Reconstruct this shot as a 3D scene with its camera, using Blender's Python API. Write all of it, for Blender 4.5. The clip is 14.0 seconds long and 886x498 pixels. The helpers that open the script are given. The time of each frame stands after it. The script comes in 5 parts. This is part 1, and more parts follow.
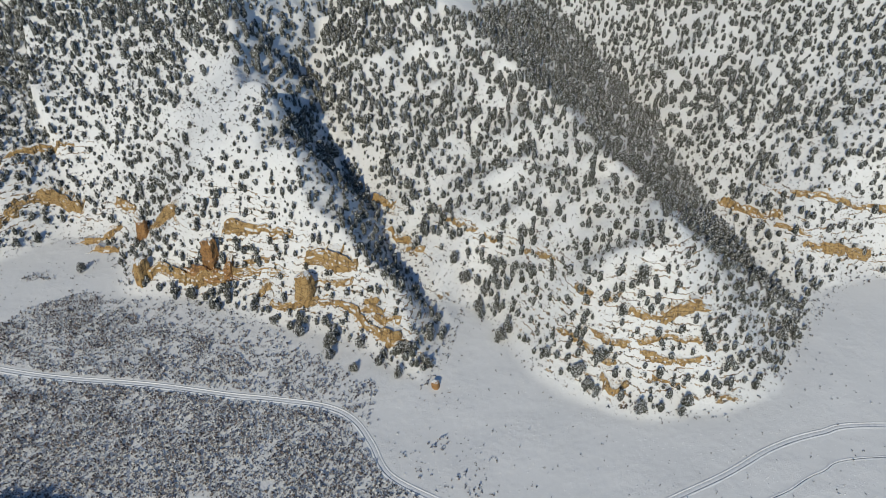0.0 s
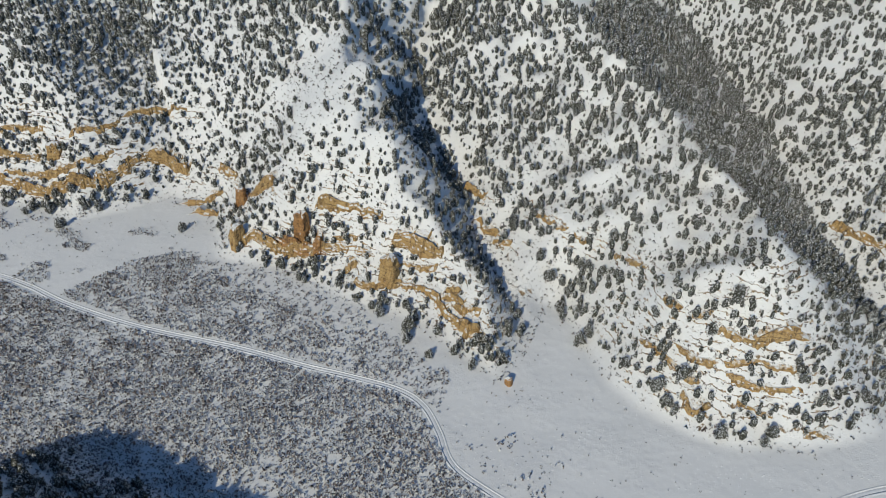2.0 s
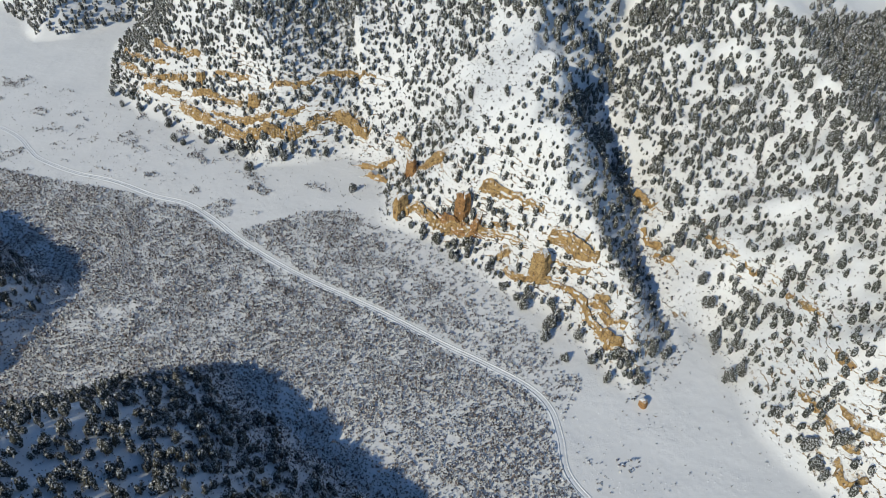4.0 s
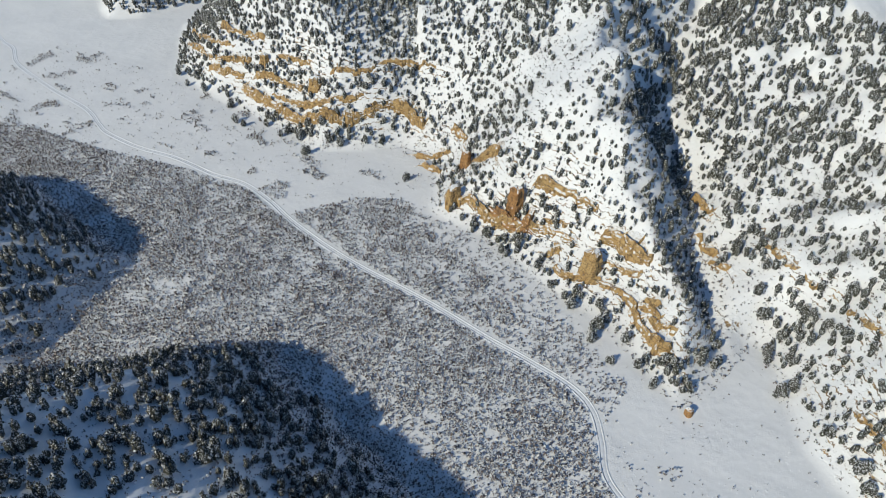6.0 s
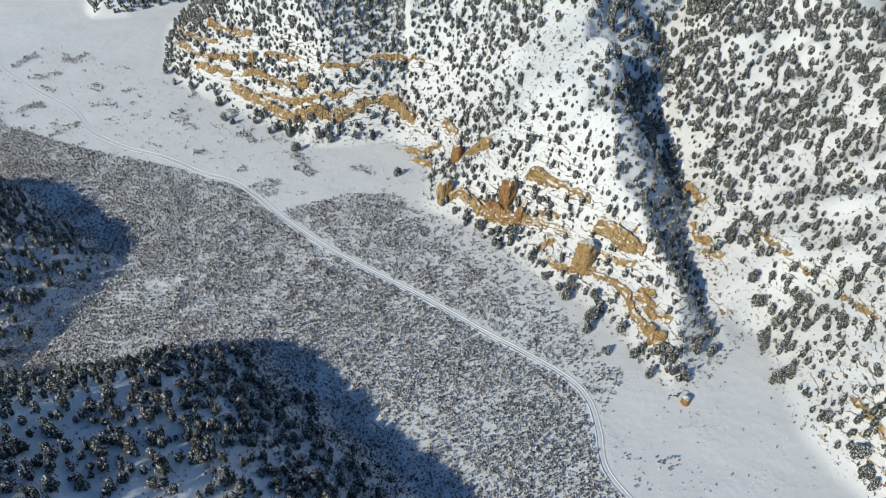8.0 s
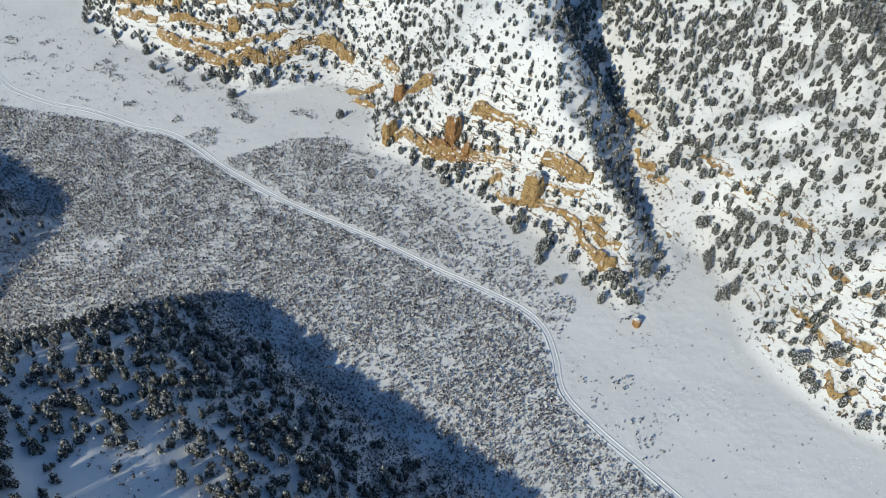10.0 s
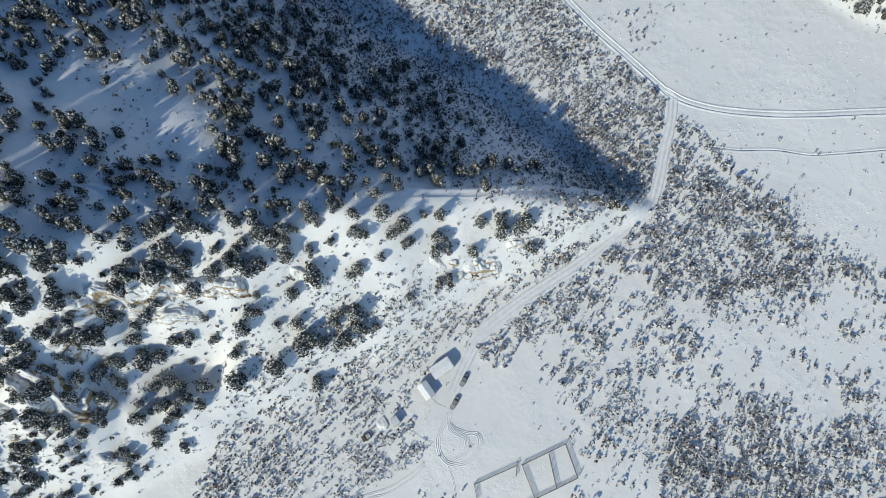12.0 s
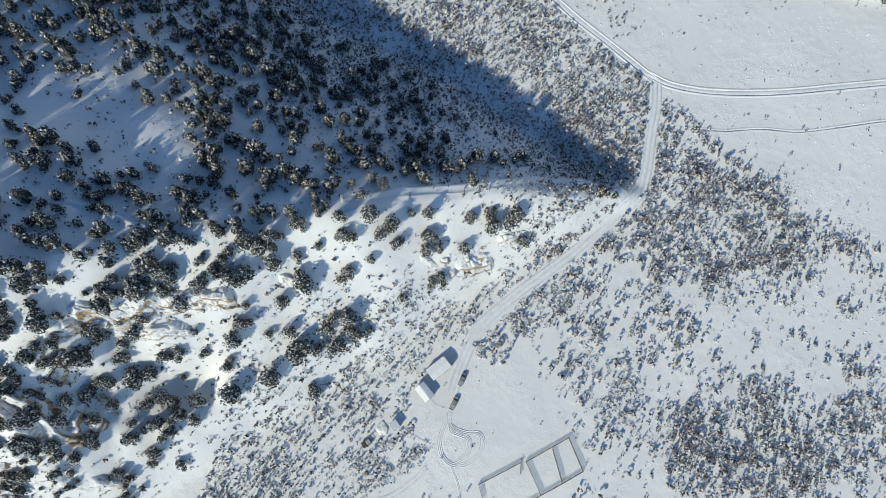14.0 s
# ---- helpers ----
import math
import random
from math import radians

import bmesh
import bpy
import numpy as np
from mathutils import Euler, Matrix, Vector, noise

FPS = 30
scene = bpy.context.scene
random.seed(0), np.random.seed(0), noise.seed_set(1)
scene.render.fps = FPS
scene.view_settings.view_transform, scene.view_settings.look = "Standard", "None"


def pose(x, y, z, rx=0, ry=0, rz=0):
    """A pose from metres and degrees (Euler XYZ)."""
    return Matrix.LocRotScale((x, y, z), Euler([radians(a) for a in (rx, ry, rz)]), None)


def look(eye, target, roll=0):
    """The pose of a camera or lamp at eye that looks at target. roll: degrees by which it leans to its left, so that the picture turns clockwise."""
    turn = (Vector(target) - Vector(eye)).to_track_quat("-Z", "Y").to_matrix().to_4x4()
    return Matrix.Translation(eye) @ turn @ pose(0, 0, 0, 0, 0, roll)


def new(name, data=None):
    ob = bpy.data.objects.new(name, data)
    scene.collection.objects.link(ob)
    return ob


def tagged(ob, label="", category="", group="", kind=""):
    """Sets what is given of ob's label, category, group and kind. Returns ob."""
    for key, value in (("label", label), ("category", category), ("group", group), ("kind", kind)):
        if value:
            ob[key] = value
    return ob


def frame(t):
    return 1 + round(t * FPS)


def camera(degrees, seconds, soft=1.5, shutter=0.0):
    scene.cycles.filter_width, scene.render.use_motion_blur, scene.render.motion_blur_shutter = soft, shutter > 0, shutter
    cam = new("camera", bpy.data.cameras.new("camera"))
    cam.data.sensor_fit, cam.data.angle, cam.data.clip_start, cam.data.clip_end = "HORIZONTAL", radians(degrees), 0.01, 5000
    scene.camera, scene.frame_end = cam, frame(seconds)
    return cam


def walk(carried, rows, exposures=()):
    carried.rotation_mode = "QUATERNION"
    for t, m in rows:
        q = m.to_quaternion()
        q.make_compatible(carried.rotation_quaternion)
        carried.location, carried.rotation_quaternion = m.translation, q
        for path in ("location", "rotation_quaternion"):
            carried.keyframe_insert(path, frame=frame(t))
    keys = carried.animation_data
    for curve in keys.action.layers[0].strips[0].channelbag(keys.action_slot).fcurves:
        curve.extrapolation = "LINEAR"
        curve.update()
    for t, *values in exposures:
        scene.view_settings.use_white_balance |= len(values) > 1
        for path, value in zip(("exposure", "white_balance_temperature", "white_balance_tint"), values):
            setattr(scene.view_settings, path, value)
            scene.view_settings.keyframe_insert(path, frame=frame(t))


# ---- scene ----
from mathutils import kdtree

cam = camera(64.6, 14.0, 0.7)
PATH = [
    (0, (2.103, -6.067, 233.231), (2.03, -4.481, 232.015), 0.2),
    (0.5, (1.599, -5.571, 233.036), (1.488, -3.99, 231.815), 0.3),
    (1, (0.961, -5.002, 232.87), (0.787, -3.432, 231.644), 0.6),
    (1.5, (0.55, -4.13, 232.966), (0.311, -2.575, 231.731), 0.7),
    (2, (0.855, -2.995, 233.303), (0.546, -1.461, 232.058), 0.7),
    (2.5, (0.879, -1.899, 233.667), (0.502, -0.388, 232.413), 0.7),
    (3, (0.634, -0.594, 233.911), (0.157, 0.879, 232.645), 0.7),
    (3.5, (0.386, 0.44, 234.14), (-0.213, 1.859, 232.864), 0.6),
    (4, (0.552, 1.163, 234.51), (-0.163, 2.519, 233.225), 0.5),
    (4.2, (0.692, 1.169, 234.554), (-0.07, 2.497, 233.267), 0.5),
    (6.5, (-0.752, 0.628, 232.722), (-1.58, 1.903, 231.422), 0.6),
    (7, (-0.803, 0.873, 232.273), (-1.633, 2.144, 230.971), 0.5),
    (7.5, (-0.745, 1.091, 231.799), (-1.567, 2.364, 230.493), 0.4),
    (9.8, (-0.52, 0.695, 227.969), (-1.19, 2.025, 226.634), 0.3),
    (10, (-0.348, 0.737, 227.817), (-0.979, 1.996, 226.397), 0.2),
    (10.5, (0.016, 1.572, 227.821), (-0.482, 2.574, 226.163), -0.1),
    (11, (-0.194, 2.094, 227.352), (-0.557, 2.833, 225.529), -0.3),
    (11.3, (-0.108, 2.378, 227.19), (-0.404, 2.987, 225.308), -0.4),
    (11.5, (-0.181, 2.654, 226.888), (-0.43, 3.165, 224.97), -0.7),
    (12, (-0.757, 1.99, 225.163), (-0.946, 2.395, 223.213), -0.4),
    (12.5, (-0.866, 2.04, 224.185), (-1.05, 2.445, 222.235), -0.2),
    (13, (-0.869, 2.017, 223.406), (-1.048, 2.426, 221.456), -0.1),
    (13.5, (-0.95, 1.977, 222.365), (-1.119, 2.392, 220.416), -0.0),
    (14, (-0.86, 2.043, 221.543), (-1.024, 2.46, 219.594), -0.2),
]
walk(cam, [(t, look(eye, target, roll)) for t, eye, target, roll in PATH],
     [(0.0, -0.52, 6830, 10), (2.5, -0.48, 6800, 9), (4.5, -0.25, 6770, 9), (7.5, -0.20, 6700, 8), (10.0, -0.22, 6660, 7), (11.0, -0.12, 6660, 6), (12.5, -0.05, 6660, 6), (14.0, -0.05, 6660, 6)])

# ---- light ----
SUN_WAY = Vector((0.235, 0.972, 0)).normalized()
SUN_UP = 33.0
world = bpy.data.worlds.new("winter_sky")
scene.world = world
world.use_nodes = True
sky = world.node_tree.nodes.new("ShaderNodeTexSky")
sky.sky_type, sky.sun_disc = "NISHITA", False
sky.sun_elevation, sky.sun_rotation = radians(SUN_UP), math.atan2(-SUN_WAY.x, -SUN_WAY.y)
sky.altitude, sky.air_density, sky.dust_density, sky.ozone_density = 1800, 1.0, 0.1, 5.0
world.node_tree.nodes["Background"].inputs["Strength"].default_value = 0.132
clear = world.node_tree.nodes.new("ShaderNodeMix")
clear.data_type, clear.blend_type = "RGBA", "MULTIPLY"
clear.inputs[0].default_value, clear.inputs[7].default_value = 1.0, (0.86, 1.02, 1.04, 1)
world.node_tree.links.new(sky.outputs[0], clear.inputs[6])
world.node_tree.links.new(clear.outputs[2], world.node_tree.nodes["Background"].inputs["Color"])
sun_data = bpy.data.lights.new("sun", "SUN")
sun_data.energy, sun_data.angle, sun_data.color = 3.62, radians(0.53), (1.0, 0.945, 0.765)
sun = new("sun", sun_data)
sun.matrix_world = look((0, 0, 600), Vector((0, 0, 600)) + SUN_WAY * math.cos(radians(SUN_UP)) - Vector((0, 0, math.sin(radians(SUN_UP)))))


# ---- materials ----
def material(name):
    m = bpy.data.materials.new(name)
    m.use_nodes = True
    return m, m.node_tree.nodes, m.node_tree.links, m.node_tree.nodes["Principled BSDF"]


def noise_node(nodes, links, at, scale, detail=4.0, rough=0.55):
    n = nodes.new("ShaderNodeTexNoise")
    n.inputs["Scale"].default_value, n.inputs["Detail"].default_value, n.inputs["Roughness"].default_value = scale, detail, rough
    if at is not None:
        links.new(at, n.inputs["Vector"])
    return n.outputs[0]


def ramp(nodes, links, value, stops):
    r = nodes.new("ShaderNodeValToRGB")
    while len(r.color_ramp.elements) < len(stops):
        r.color_ramp.elements.new(0.5)
    for e, (p, c) in zip(r.color_ramp.elements, stops):
        e.position, e.color = p, (*c, 1) if len(c) == 3 else c
    links.new(value, r.inputs[0])
    return r.outputs[0]


def mixed(nodes, links, f, a, b):
    n = nodes.new("ShaderNodeMix")
    n.data_type = "RGBA"
    for v, i in ((f, 0), (a, 6), (b, 7)):
        if hasattr(v, "is_linked"):
            links.new(v, n.inputs[i])
        else:
            n.inputs[i].default_value = v if i == 0 else (*v, 1)
    return n.outputs[2]


def maths(nodes, links, op, a, b=0.0):
    n = nodes.new("ShaderNodeMath")
    n.operation = op
    for v, i in ((a, 0), (b, 1)):
        if hasattr(v, "is_linked"):
            links.new(v, n.inputs[i])
        else:
            n.inputs[i].default_value = v
    return n.outputs[0]


def bumped(nodes, links, bsdf, value, strength, far):
    b = nodes.new("ShaderNodeBump")
    b.inputs["Strength"].default_value, b.inputs["Distance"].default_value = strength, far
    links.new(value, b.inputs["Height"])
    links.new(b.outputs[0], bsdf.inputs["Normal"])


def place_node(nodes):
    return nodes.new("ShaderNodeNewGeometry").outputs["Position"]


def snow_colour(nodes, links, at):
    wide = noise_node(nodes, links, at, 0.035, 5)
    fine = noise_node(nodes, links, at, 0.9, 5)
    c = ramp(nodes, links, wide, [(0.3, (0.765, 0.775, 0.785)), (0.7, (0.84, 0.845, 0.85))])
    return mixed(nodes, links, ramp(nodes, links, fine, [(0.35, (0, 0, 0)), (0.75, (0.22, 0.22, 0.22))]), c, (0.68, 0.685, 0.695))


def make_snow():
    m, nodes, links, bsdf = material("snow")
    at = place_node(nodes)
    bare = nodes.new("ShaderNodeAttribute")
    bare.attribute_name = "bare_rock"
    rise = nodes.new("ShaderNodeSeparateXYZ")
    links.new(at, rise.inputs[0])
    level = maths(nodes, links, "MULTIPLY", rise.outputs[2], 0.42)
    level = maths(nodes, links, "ADD", level, maths(nodes, links, "MULTIPLY", noise_node(nodes, links, at, 0.05, 2), 2.4))
    level = maths(nodes, links, "ADD", level, maths(nodes, links, "MULTIPLY", noise_node(nodes, links, at, 0.4, 4, 0.65), 1.5))
    step = maths(nodes, links, "FRACT", level)
    spread = maths(nodes, links, "ADD", noise_node(nodes, links, at, 0.16, 4, 0.6), maths(nodes, links, "MULTIPLY", bare.outputs["Fac"], 0.30))
    open_rock = ramp(nodes, links, spread, [(0.70, (0, 0, 0)), (0.76, (1, 1, 1))])
    edge = maths(nodes, links, "MULTIPLY", ramp(nodes, links, step, [(0.0, (1, 1, 1)), (0.13, (1, 1, 1)), (0.2, (0, 0, 0))]), open_rock)
    stone = ramp(nodes, links, noise_node(nodes, links, at, 0.35, 5, 0.65), [(0.40, (0.07, 0.05, 0.035)), (0.50, (0.21, 0.135, 0.065)), (0.66, (0.43, 0.29, 0.13))])
    links.new(mixed(nodes, links, edge, snow_colour(nodes, links, at), stone), bsdf.inputs["Base Color"])
    bsdf.inputs["Roughness"].default_value = 0.62
    relief = maths(nodes, links, "ADD", noise_node(nodes, links, at, 0.35, 6, 0.6), maths(nodes, links, "MULTIPLY", noise_node(nodes, links, at, 1.6, 4, 0.6), 0.35))
    patchy = ramp(nodes, links, noise_node(nodes, links, at, 0.05, 3), [(0.42, (0.12, 0.12, 0.12)), (0.62, (1, 1, 1))])
    ledges = maths(nodes, links, "MULTIPLY", maths(nodes, links, "MULTIPLY", step, open_rock), 0.7)
    bumped(nodes, links, bsdf, maths(nodes, links, "ADD", maths(nodes, links, "MULTIPLY", relief, patchy), ledges), 0.32, 1.0)
    return m


def make_rock(name, pale, deep, dark, snowy=(0.70, 0.84)):
    """Layered sandstone; snow lies where the surface faces up."""
    m, nodes, links, bsdf = material(name)
    geo = nodes.new("ShaderNodeNewGeometry")
    at = geo.outputs["Position"]
    flat = nodes.new("ShaderNodeMapping")
    flat.inputs["Scale"].default_value = (0.22, 0.22, 0.95)
    links.new(at, flat.inputs["Vector"])
    strata = noise_node(nodes, links, flat.outputs[0], 1.0, 5, 0.6)
    blotch = noise_node(nodes, links, at, 0.16, 5)
    tall = nodes.new("ShaderNodeMapping")
    tall.inputs["Scale"].default_value = (0.7, 0.7, 0.09)
    links.new(at, tall.inputs["Vector"])
    streak = noise_node(nodes, links, tall.outputs[0], 1.0, 4)
    c = mixed(nodes, links, ramp(nodes, links, strata, [(0.40, (0, 0, 0)), (0.66, (0.8, 0.8, 0.8))]), pale, deep)
    c = mixed(nodes, links, ramp(nodes, links, blotch, [(0.45, (0, 0, 0)), (0.8, (0.7, 0.7, 0.7))]), c, deep)
    c = mixed(nodes, links, ramp(nodes, links, streak, [(0.53, (0, 0, 0)), (0.66, (0.85, 0.85, 0.85))]), c, dark)
    cells = nodes.new("ShaderNodeTexVoronoi")
    cells.feature, cells.inputs["Scale"].default_value = "DISTANCE_TO_EDGE", 0.22
    bent = nodes.new("ShaderNodeMapping")
    bent.inputs["Scale"].default_value = (1.0, 1.0, 0.75)
    links.new(at, bent.inputs["Vector"])
    wild = nodes.new("ShaderNodeTexNoise")
    wild.inputs["Scale"].default_value = 0.5
    links.new(at, wild.inputs["Vector"])
    wide = nodes.new("ShaderNodeVectorMath")
    wide.operation = "SCALE"
    wide.inputs["Scale"].default_value = 9.0
    links.new(wild.outputs["Color"], wide.inputs[0])
    added = nodes.new("ShaderNodeVectorMath")
    links.new(bent.outputs[0], added.inputs[0])
    links.new(wide.outputs[0], added.inputs[1])
    links.new(added.outputs[0], cells.inputs["Vector"])
    gaps = ramp(nodes, links, cells.outputs["Distance"], [(0.0, (0.85, 0.85, 0.85)), (0.045, (0, 0, 0))])
    c = mixed(nodes, links, gaps, c, dark)
    rise = nodes.new("ShaderNodeSeparateXYZ")
    links.new(at, rise.inputs[0])
    bed = maths(nodes, links, "FRACT", maths(nodes, links, "ADD", maths(nodes, links, "MULTIPLY", rise.outputs[2], 0.55), maths(nodes, links, "MULTIPLY", noise_node(nodes, links, at, 0.22, 4, 0.6), 2.2)))
    thin = maths(nodes, links, "MULTIPLY", ramp(nodes, links, bed, [(0.0, (0.95, 0.95, 0.95)), (0.10, (0.85, 0.85, 0.85)), (0.2, (0, 0, 0))]), ramp(nodes, links, noise_node(nodes, links, at, 0.3, 3), [(0.45, (0, 0, 0)), (0.58, (1, 1, 1))]))
    c = mixed(nodes, links, thin, c, dark)
    up = nodes.new("ShaderNodeSeparateXYZ")
    links.new(geo.outputs["Normal"], up.inputs[0])
    lie = maths(nodes, links, "ADD", up.outputs[2], maths(nodes, links, "MULTIPLY", maths(nodes, links, "SUBTRACT", noise_node(nodes, links, at, 0.8, 4), 0.5), 0.5))
    flat2 = nodes.new("ShaderNodeMapping")
    flat2.inputs["Scale"].default_value = (0.55, 0.55, 1.7)
    links.new(at, flat2.inputs["Vector"])
    caught = ramp(nodes, links, noise_node(nodes, links, flat2.outputs[0], 1.0, 3, 0.6), [(0.62, (0, 0, 0)), (0.68, (0.22, 0.22, 0.22))])
    snow = ramp(nodes, links, maths(nodes, links, "ADD", lie, caught), [(snowy[0], (0, 0, 0)), (snowy[1], (1, 1, 1))])
    links.new(mixed(nodes, links, snow, c, snow_colour(nodes, links, at)), bsdf.inputs["Base Color"])
    bsdf.inputs["Roughness"].default_value = 0.85
    relief = maths(nodes, links, "ADD", strata, maths(nodes, links, "MULTIPLY", noise_node(nodes, links, at, 1.5, 5), 0.5))
    bumped(nodes, links, bsdf, maths(nodes, links, "ADD", relief, maths(nodes, links, "MULTIPLY", bed, 0.3)), 0.8, 0.7)
    return m


def make_leaves(name, dark, light, snow_from, snow=(0.74, 0.76, 0.79)):
    """Needles in clumps; some clumps carry snow."""
    m, nodes, links, bsdf = material(name)
    geo = nodes.new("ShaderNodeNewGeometry")
    rnd = geo.outputs["Random Per Island"]
    c = ramp(nodes, links, rnd, [(0.0, dark), (snow_from - 0.02, light), (snow_from, snow), (1.0, snow)])
    r = [n for n in nodes if n.bl_idname == "ShaderNodeValToRGB"][-1]
    r.color_ramp.interpolation = "LINEAR"
    grain = noise_node(nodes, links, geo.outputs["Position"], 1.4, 3)
    c = mixed(nodes, links, ramp(nodes, links, grain, [(0.35, (0, 0, 0)), (0.7, (0.5, 0.5, 0.5))]), c, dark)
    links.new(c, bsdf.inputs["Base Color"])
    bsdf.inputs["Roughness"].default_value = 0.8
    return m


def make_plain(name, colour, rough=0.7, metal=0.0, other=None, scale=3.0):
    m, nodes, links, bsdf = material(name)
    n = noise_node(nodes, links, place_node(nodes), scale, 5)
    other = other or tuple(v * 0.65 for v in colour)
    links.new(mixed(nodes, links, ramp(nodes, links, n, [(0.35, (0, 0, 0)), (0.7, (1, 1, 1))]), colour, other), bsdf.inputs["Base Color"])
    bsdf.inputs["Roughness"].default_value, bsdf.inputs["Metallic"].default_value = rough, metal
    return m


SNOW = make_snow()
OCHRE = make_rock("ochre_sandstone", (0.50, 0.345, 0.155), (0.37, 0.22, 0.085), (0.12, 0.075, 0.04))
RUST = make_rock("rust_sandstone", (0.42, 0.235, 0.095), (0.32, 0.155, 0.055), (0.10, 0.055, 0.03))
# Brown stone of the thin ledges, with their shade put into its dark colours.
SHADED_BROWN = make_rock("shaded_brown_ledge_rock", (0.25, 0.165, 0.085), (0.17, 0.105, 0.055), (0.06, 0.045, 0.035), (0.62, 0.76))
PALE = make_rock("pale_sandstone", (0.50, 0.38, 0.22), (0.38, 0.26, 0.13), (0.13, 0.09, 0.06), (0.45, 0.62))
SNOWED = make_rock("snowed_sandstone", (0.50, 0.38, 0.22), (0.38, 0.26, 0.13), (0.09, 0.06, 0.04), (0.24, 0.42))
NEEDLES = make_leaves("juniper_needles", (0.027, 0.028, 0.022), (0.092, 0.088, 0.066), 0.65)
NEEDLES_WHITE = make_leaves("snowy_needles", (0.035, 0.036, 0.032), (0.105, 0.100, 0.085), 0.64)
SAGE = make_leaves("sagebrush_twigs", (0.095, 0.077, 0.072), (0.26, 0.218, 0.21), 0.62)
BARK = make_plain("bark", (0.10, 0.075, 0.055), 0.9)


def make_heart(name, from_snow, dark=(0.020, 0.023, 0.018), light=(0.062, 0.064, 0.047)):
    """The body of a crown: dark needles with snow caught in small clots, more of it on top."""
    m, nodes, links, bsdf = material(name)
    geo = nodes.new("ShaderNodeNewGeometry")
    at = geo.outputs["Position"]
    up = nodes.new("ShaderNodeSeparateXYZ")
    links.new(geo.outputs["Normal"], up.inputs[0])
    c = mixed(nodes, links, noise_node(nodes, links, at, 1.1, 4), dark, light)
    clots = maths(nodes, links, "ADD", noise_node(nodes, links, at, 2.1, 3, 0.75), maths(nodes, links, "MULTIPLY", up.outputs[2], 0.05))
    flecks = ramp(nodes, links, clots, [(from_snow, (0, 0, 0)), (from_snow + 0.05, (1, 1, 1))])
    links.new(mixed(nodes, links, flecks, c, (0.70, 0.715, 0.735)), bsdf.inputs["Base Color"])
    bsdf.inputs["Roughness"].default_value = 0.9
    bumped(nodes, links, bsdf, noise_node(nodes, links, at, 2.4, 4, 0.7), 0.9, 0.5)
    return m


HEART = make_heart("crown_heart", 0.555)
HEART_WHITE = make_heart("frosted_crown_heart", 0.525, (0.030, 0.031, 0.027), (0.085, 0.083, 0.068))


# ---- the lie of the land ----
def hashed(i, j, seed):
    n = np.sin(i * 127.1 + j * 311.7 + seed * 74.7) * 43758.5453
    return n - np.floor(n)


def waves(x, y, size, seed=0):
    """Smooth value noise from -1 to 1 with bumps of that size in metres."""
    x, y = np.asarray(x, float) / size, np.asarray(y, float) / size
    i, j = np.floor(x), np.floor(y)
    u, v = x - i, y - j
    u, v = u * u * (3 - 2 * u), v * v * (3 - 2 * v)
    low = hashed(i, j, seed) * (1 - u) + hashed(i + 1, j, seed) * u
    high = hashed(i, j + 1, seed) * (1 - u) + hashed(i + 1, j + 1, seed) * u
    return 2 * (low * (1 - v) + high * v) - 1


def along(x, y, line):
    """For points: the distance to a line in plan, which side (+ is its left) and how far along (in metres) the nearest place lies."""
    x, y = np.asarray(x, float), np.asarray(y, float)
    best, side, run, done = np.full(x.shape, 1e9), np.zeros(x.shape), np.zeros(x.shape), 0.0
    for (ax, ay), (bx, by) in zip(line, line[1:]):
        long = math.hypot(bx - ax, by - ay)
        dx, dy = (bx - ax) / long, (by - ay) / long
        s = np.clip((x - ax) * dx + (y - ay) * dy, 0, long)
        d = np.hypot(x - ax - s * dx, y - ay - s * dy)
        near = d < best
        side = np.where(near, np.sign(dx * (y - ay) - dy * (x - ax)), side)
        run = np.where(near, done + s, run)
        best = np.where(near, d, best)
        done += long
    return best, side, run


def soft_min(a, b, k):
    m = np.clip(0.5 + 0.5 * (b - a) / k, 0, 1)
    return b * (1 - m) + a * m - k * m * (1 - m)


def soft_max(a, b, k):
    return -soft_min(-a, -b, k)


# Foot of the slopes across the valley, from the far left to the far right.
FOOT = [(-2500, 460), (-900, 400), (-650, 352), (-575, 332), (-535, 314), (-512, 335), (-495, 380), (-478, 345), (-445, 305), (-420, 283), (-331, 266), (-262, 262), (-222, 290), (-196, 282), (-172, 250),
        (-138, 240), (-100, 230), (-62, 222), (-35, 206), (-14, 193), (-4, 212), (4, 246), (16, 228), (30, 206), (52, 190), (80, 181), (112, 186), (142, 205), (168, 238),
        (186, 268), (215, 280), (300, 262), (900, 200), (2500, 100)]
# Beds of the gullies, from the mouth upwards, with their heights.
GULLY_MID = [(2, 190, 0), (-6, 232, 2), (-36.0, 282.2, 8), (-55.8, 325.1, 22), (-91.8, 373.9, 42), (-103.4, 425.3, 60), (-95.0, 497.6, 85), (-85, 588, 130), (-50, 1000, 300)]
GULLY_RIGHT = [(184, 210, 0), (158.8, 271.4, 4), (139.1, 317.5, 12), (120.3, 364.9, 26), (100.6, 420.3, 42), (68.3, 471.1, 62), (48, 561, 110), (20, 1000, 300)]
GULLY_LEFT = [(-214, 250, 0), (-209.4, 283, 8), (-215.5, 308.4, 36), (-232.8, 333.5, 65), (-253, 360.7, 92), (-300, 480, 150), (-340, 900, 260)]
GULLY_FAR = [(-505, 310, 0), (-497, 385, 2), (-512, 450, 30), (-560, 900, 250)]


def left_of(x, y, line):
    """Whether points lie to the left of a line that climbs steadily in y."""
    return np.asarray(x) < np.interp(y, [p[1] for p in line], [p[0] for p in line])


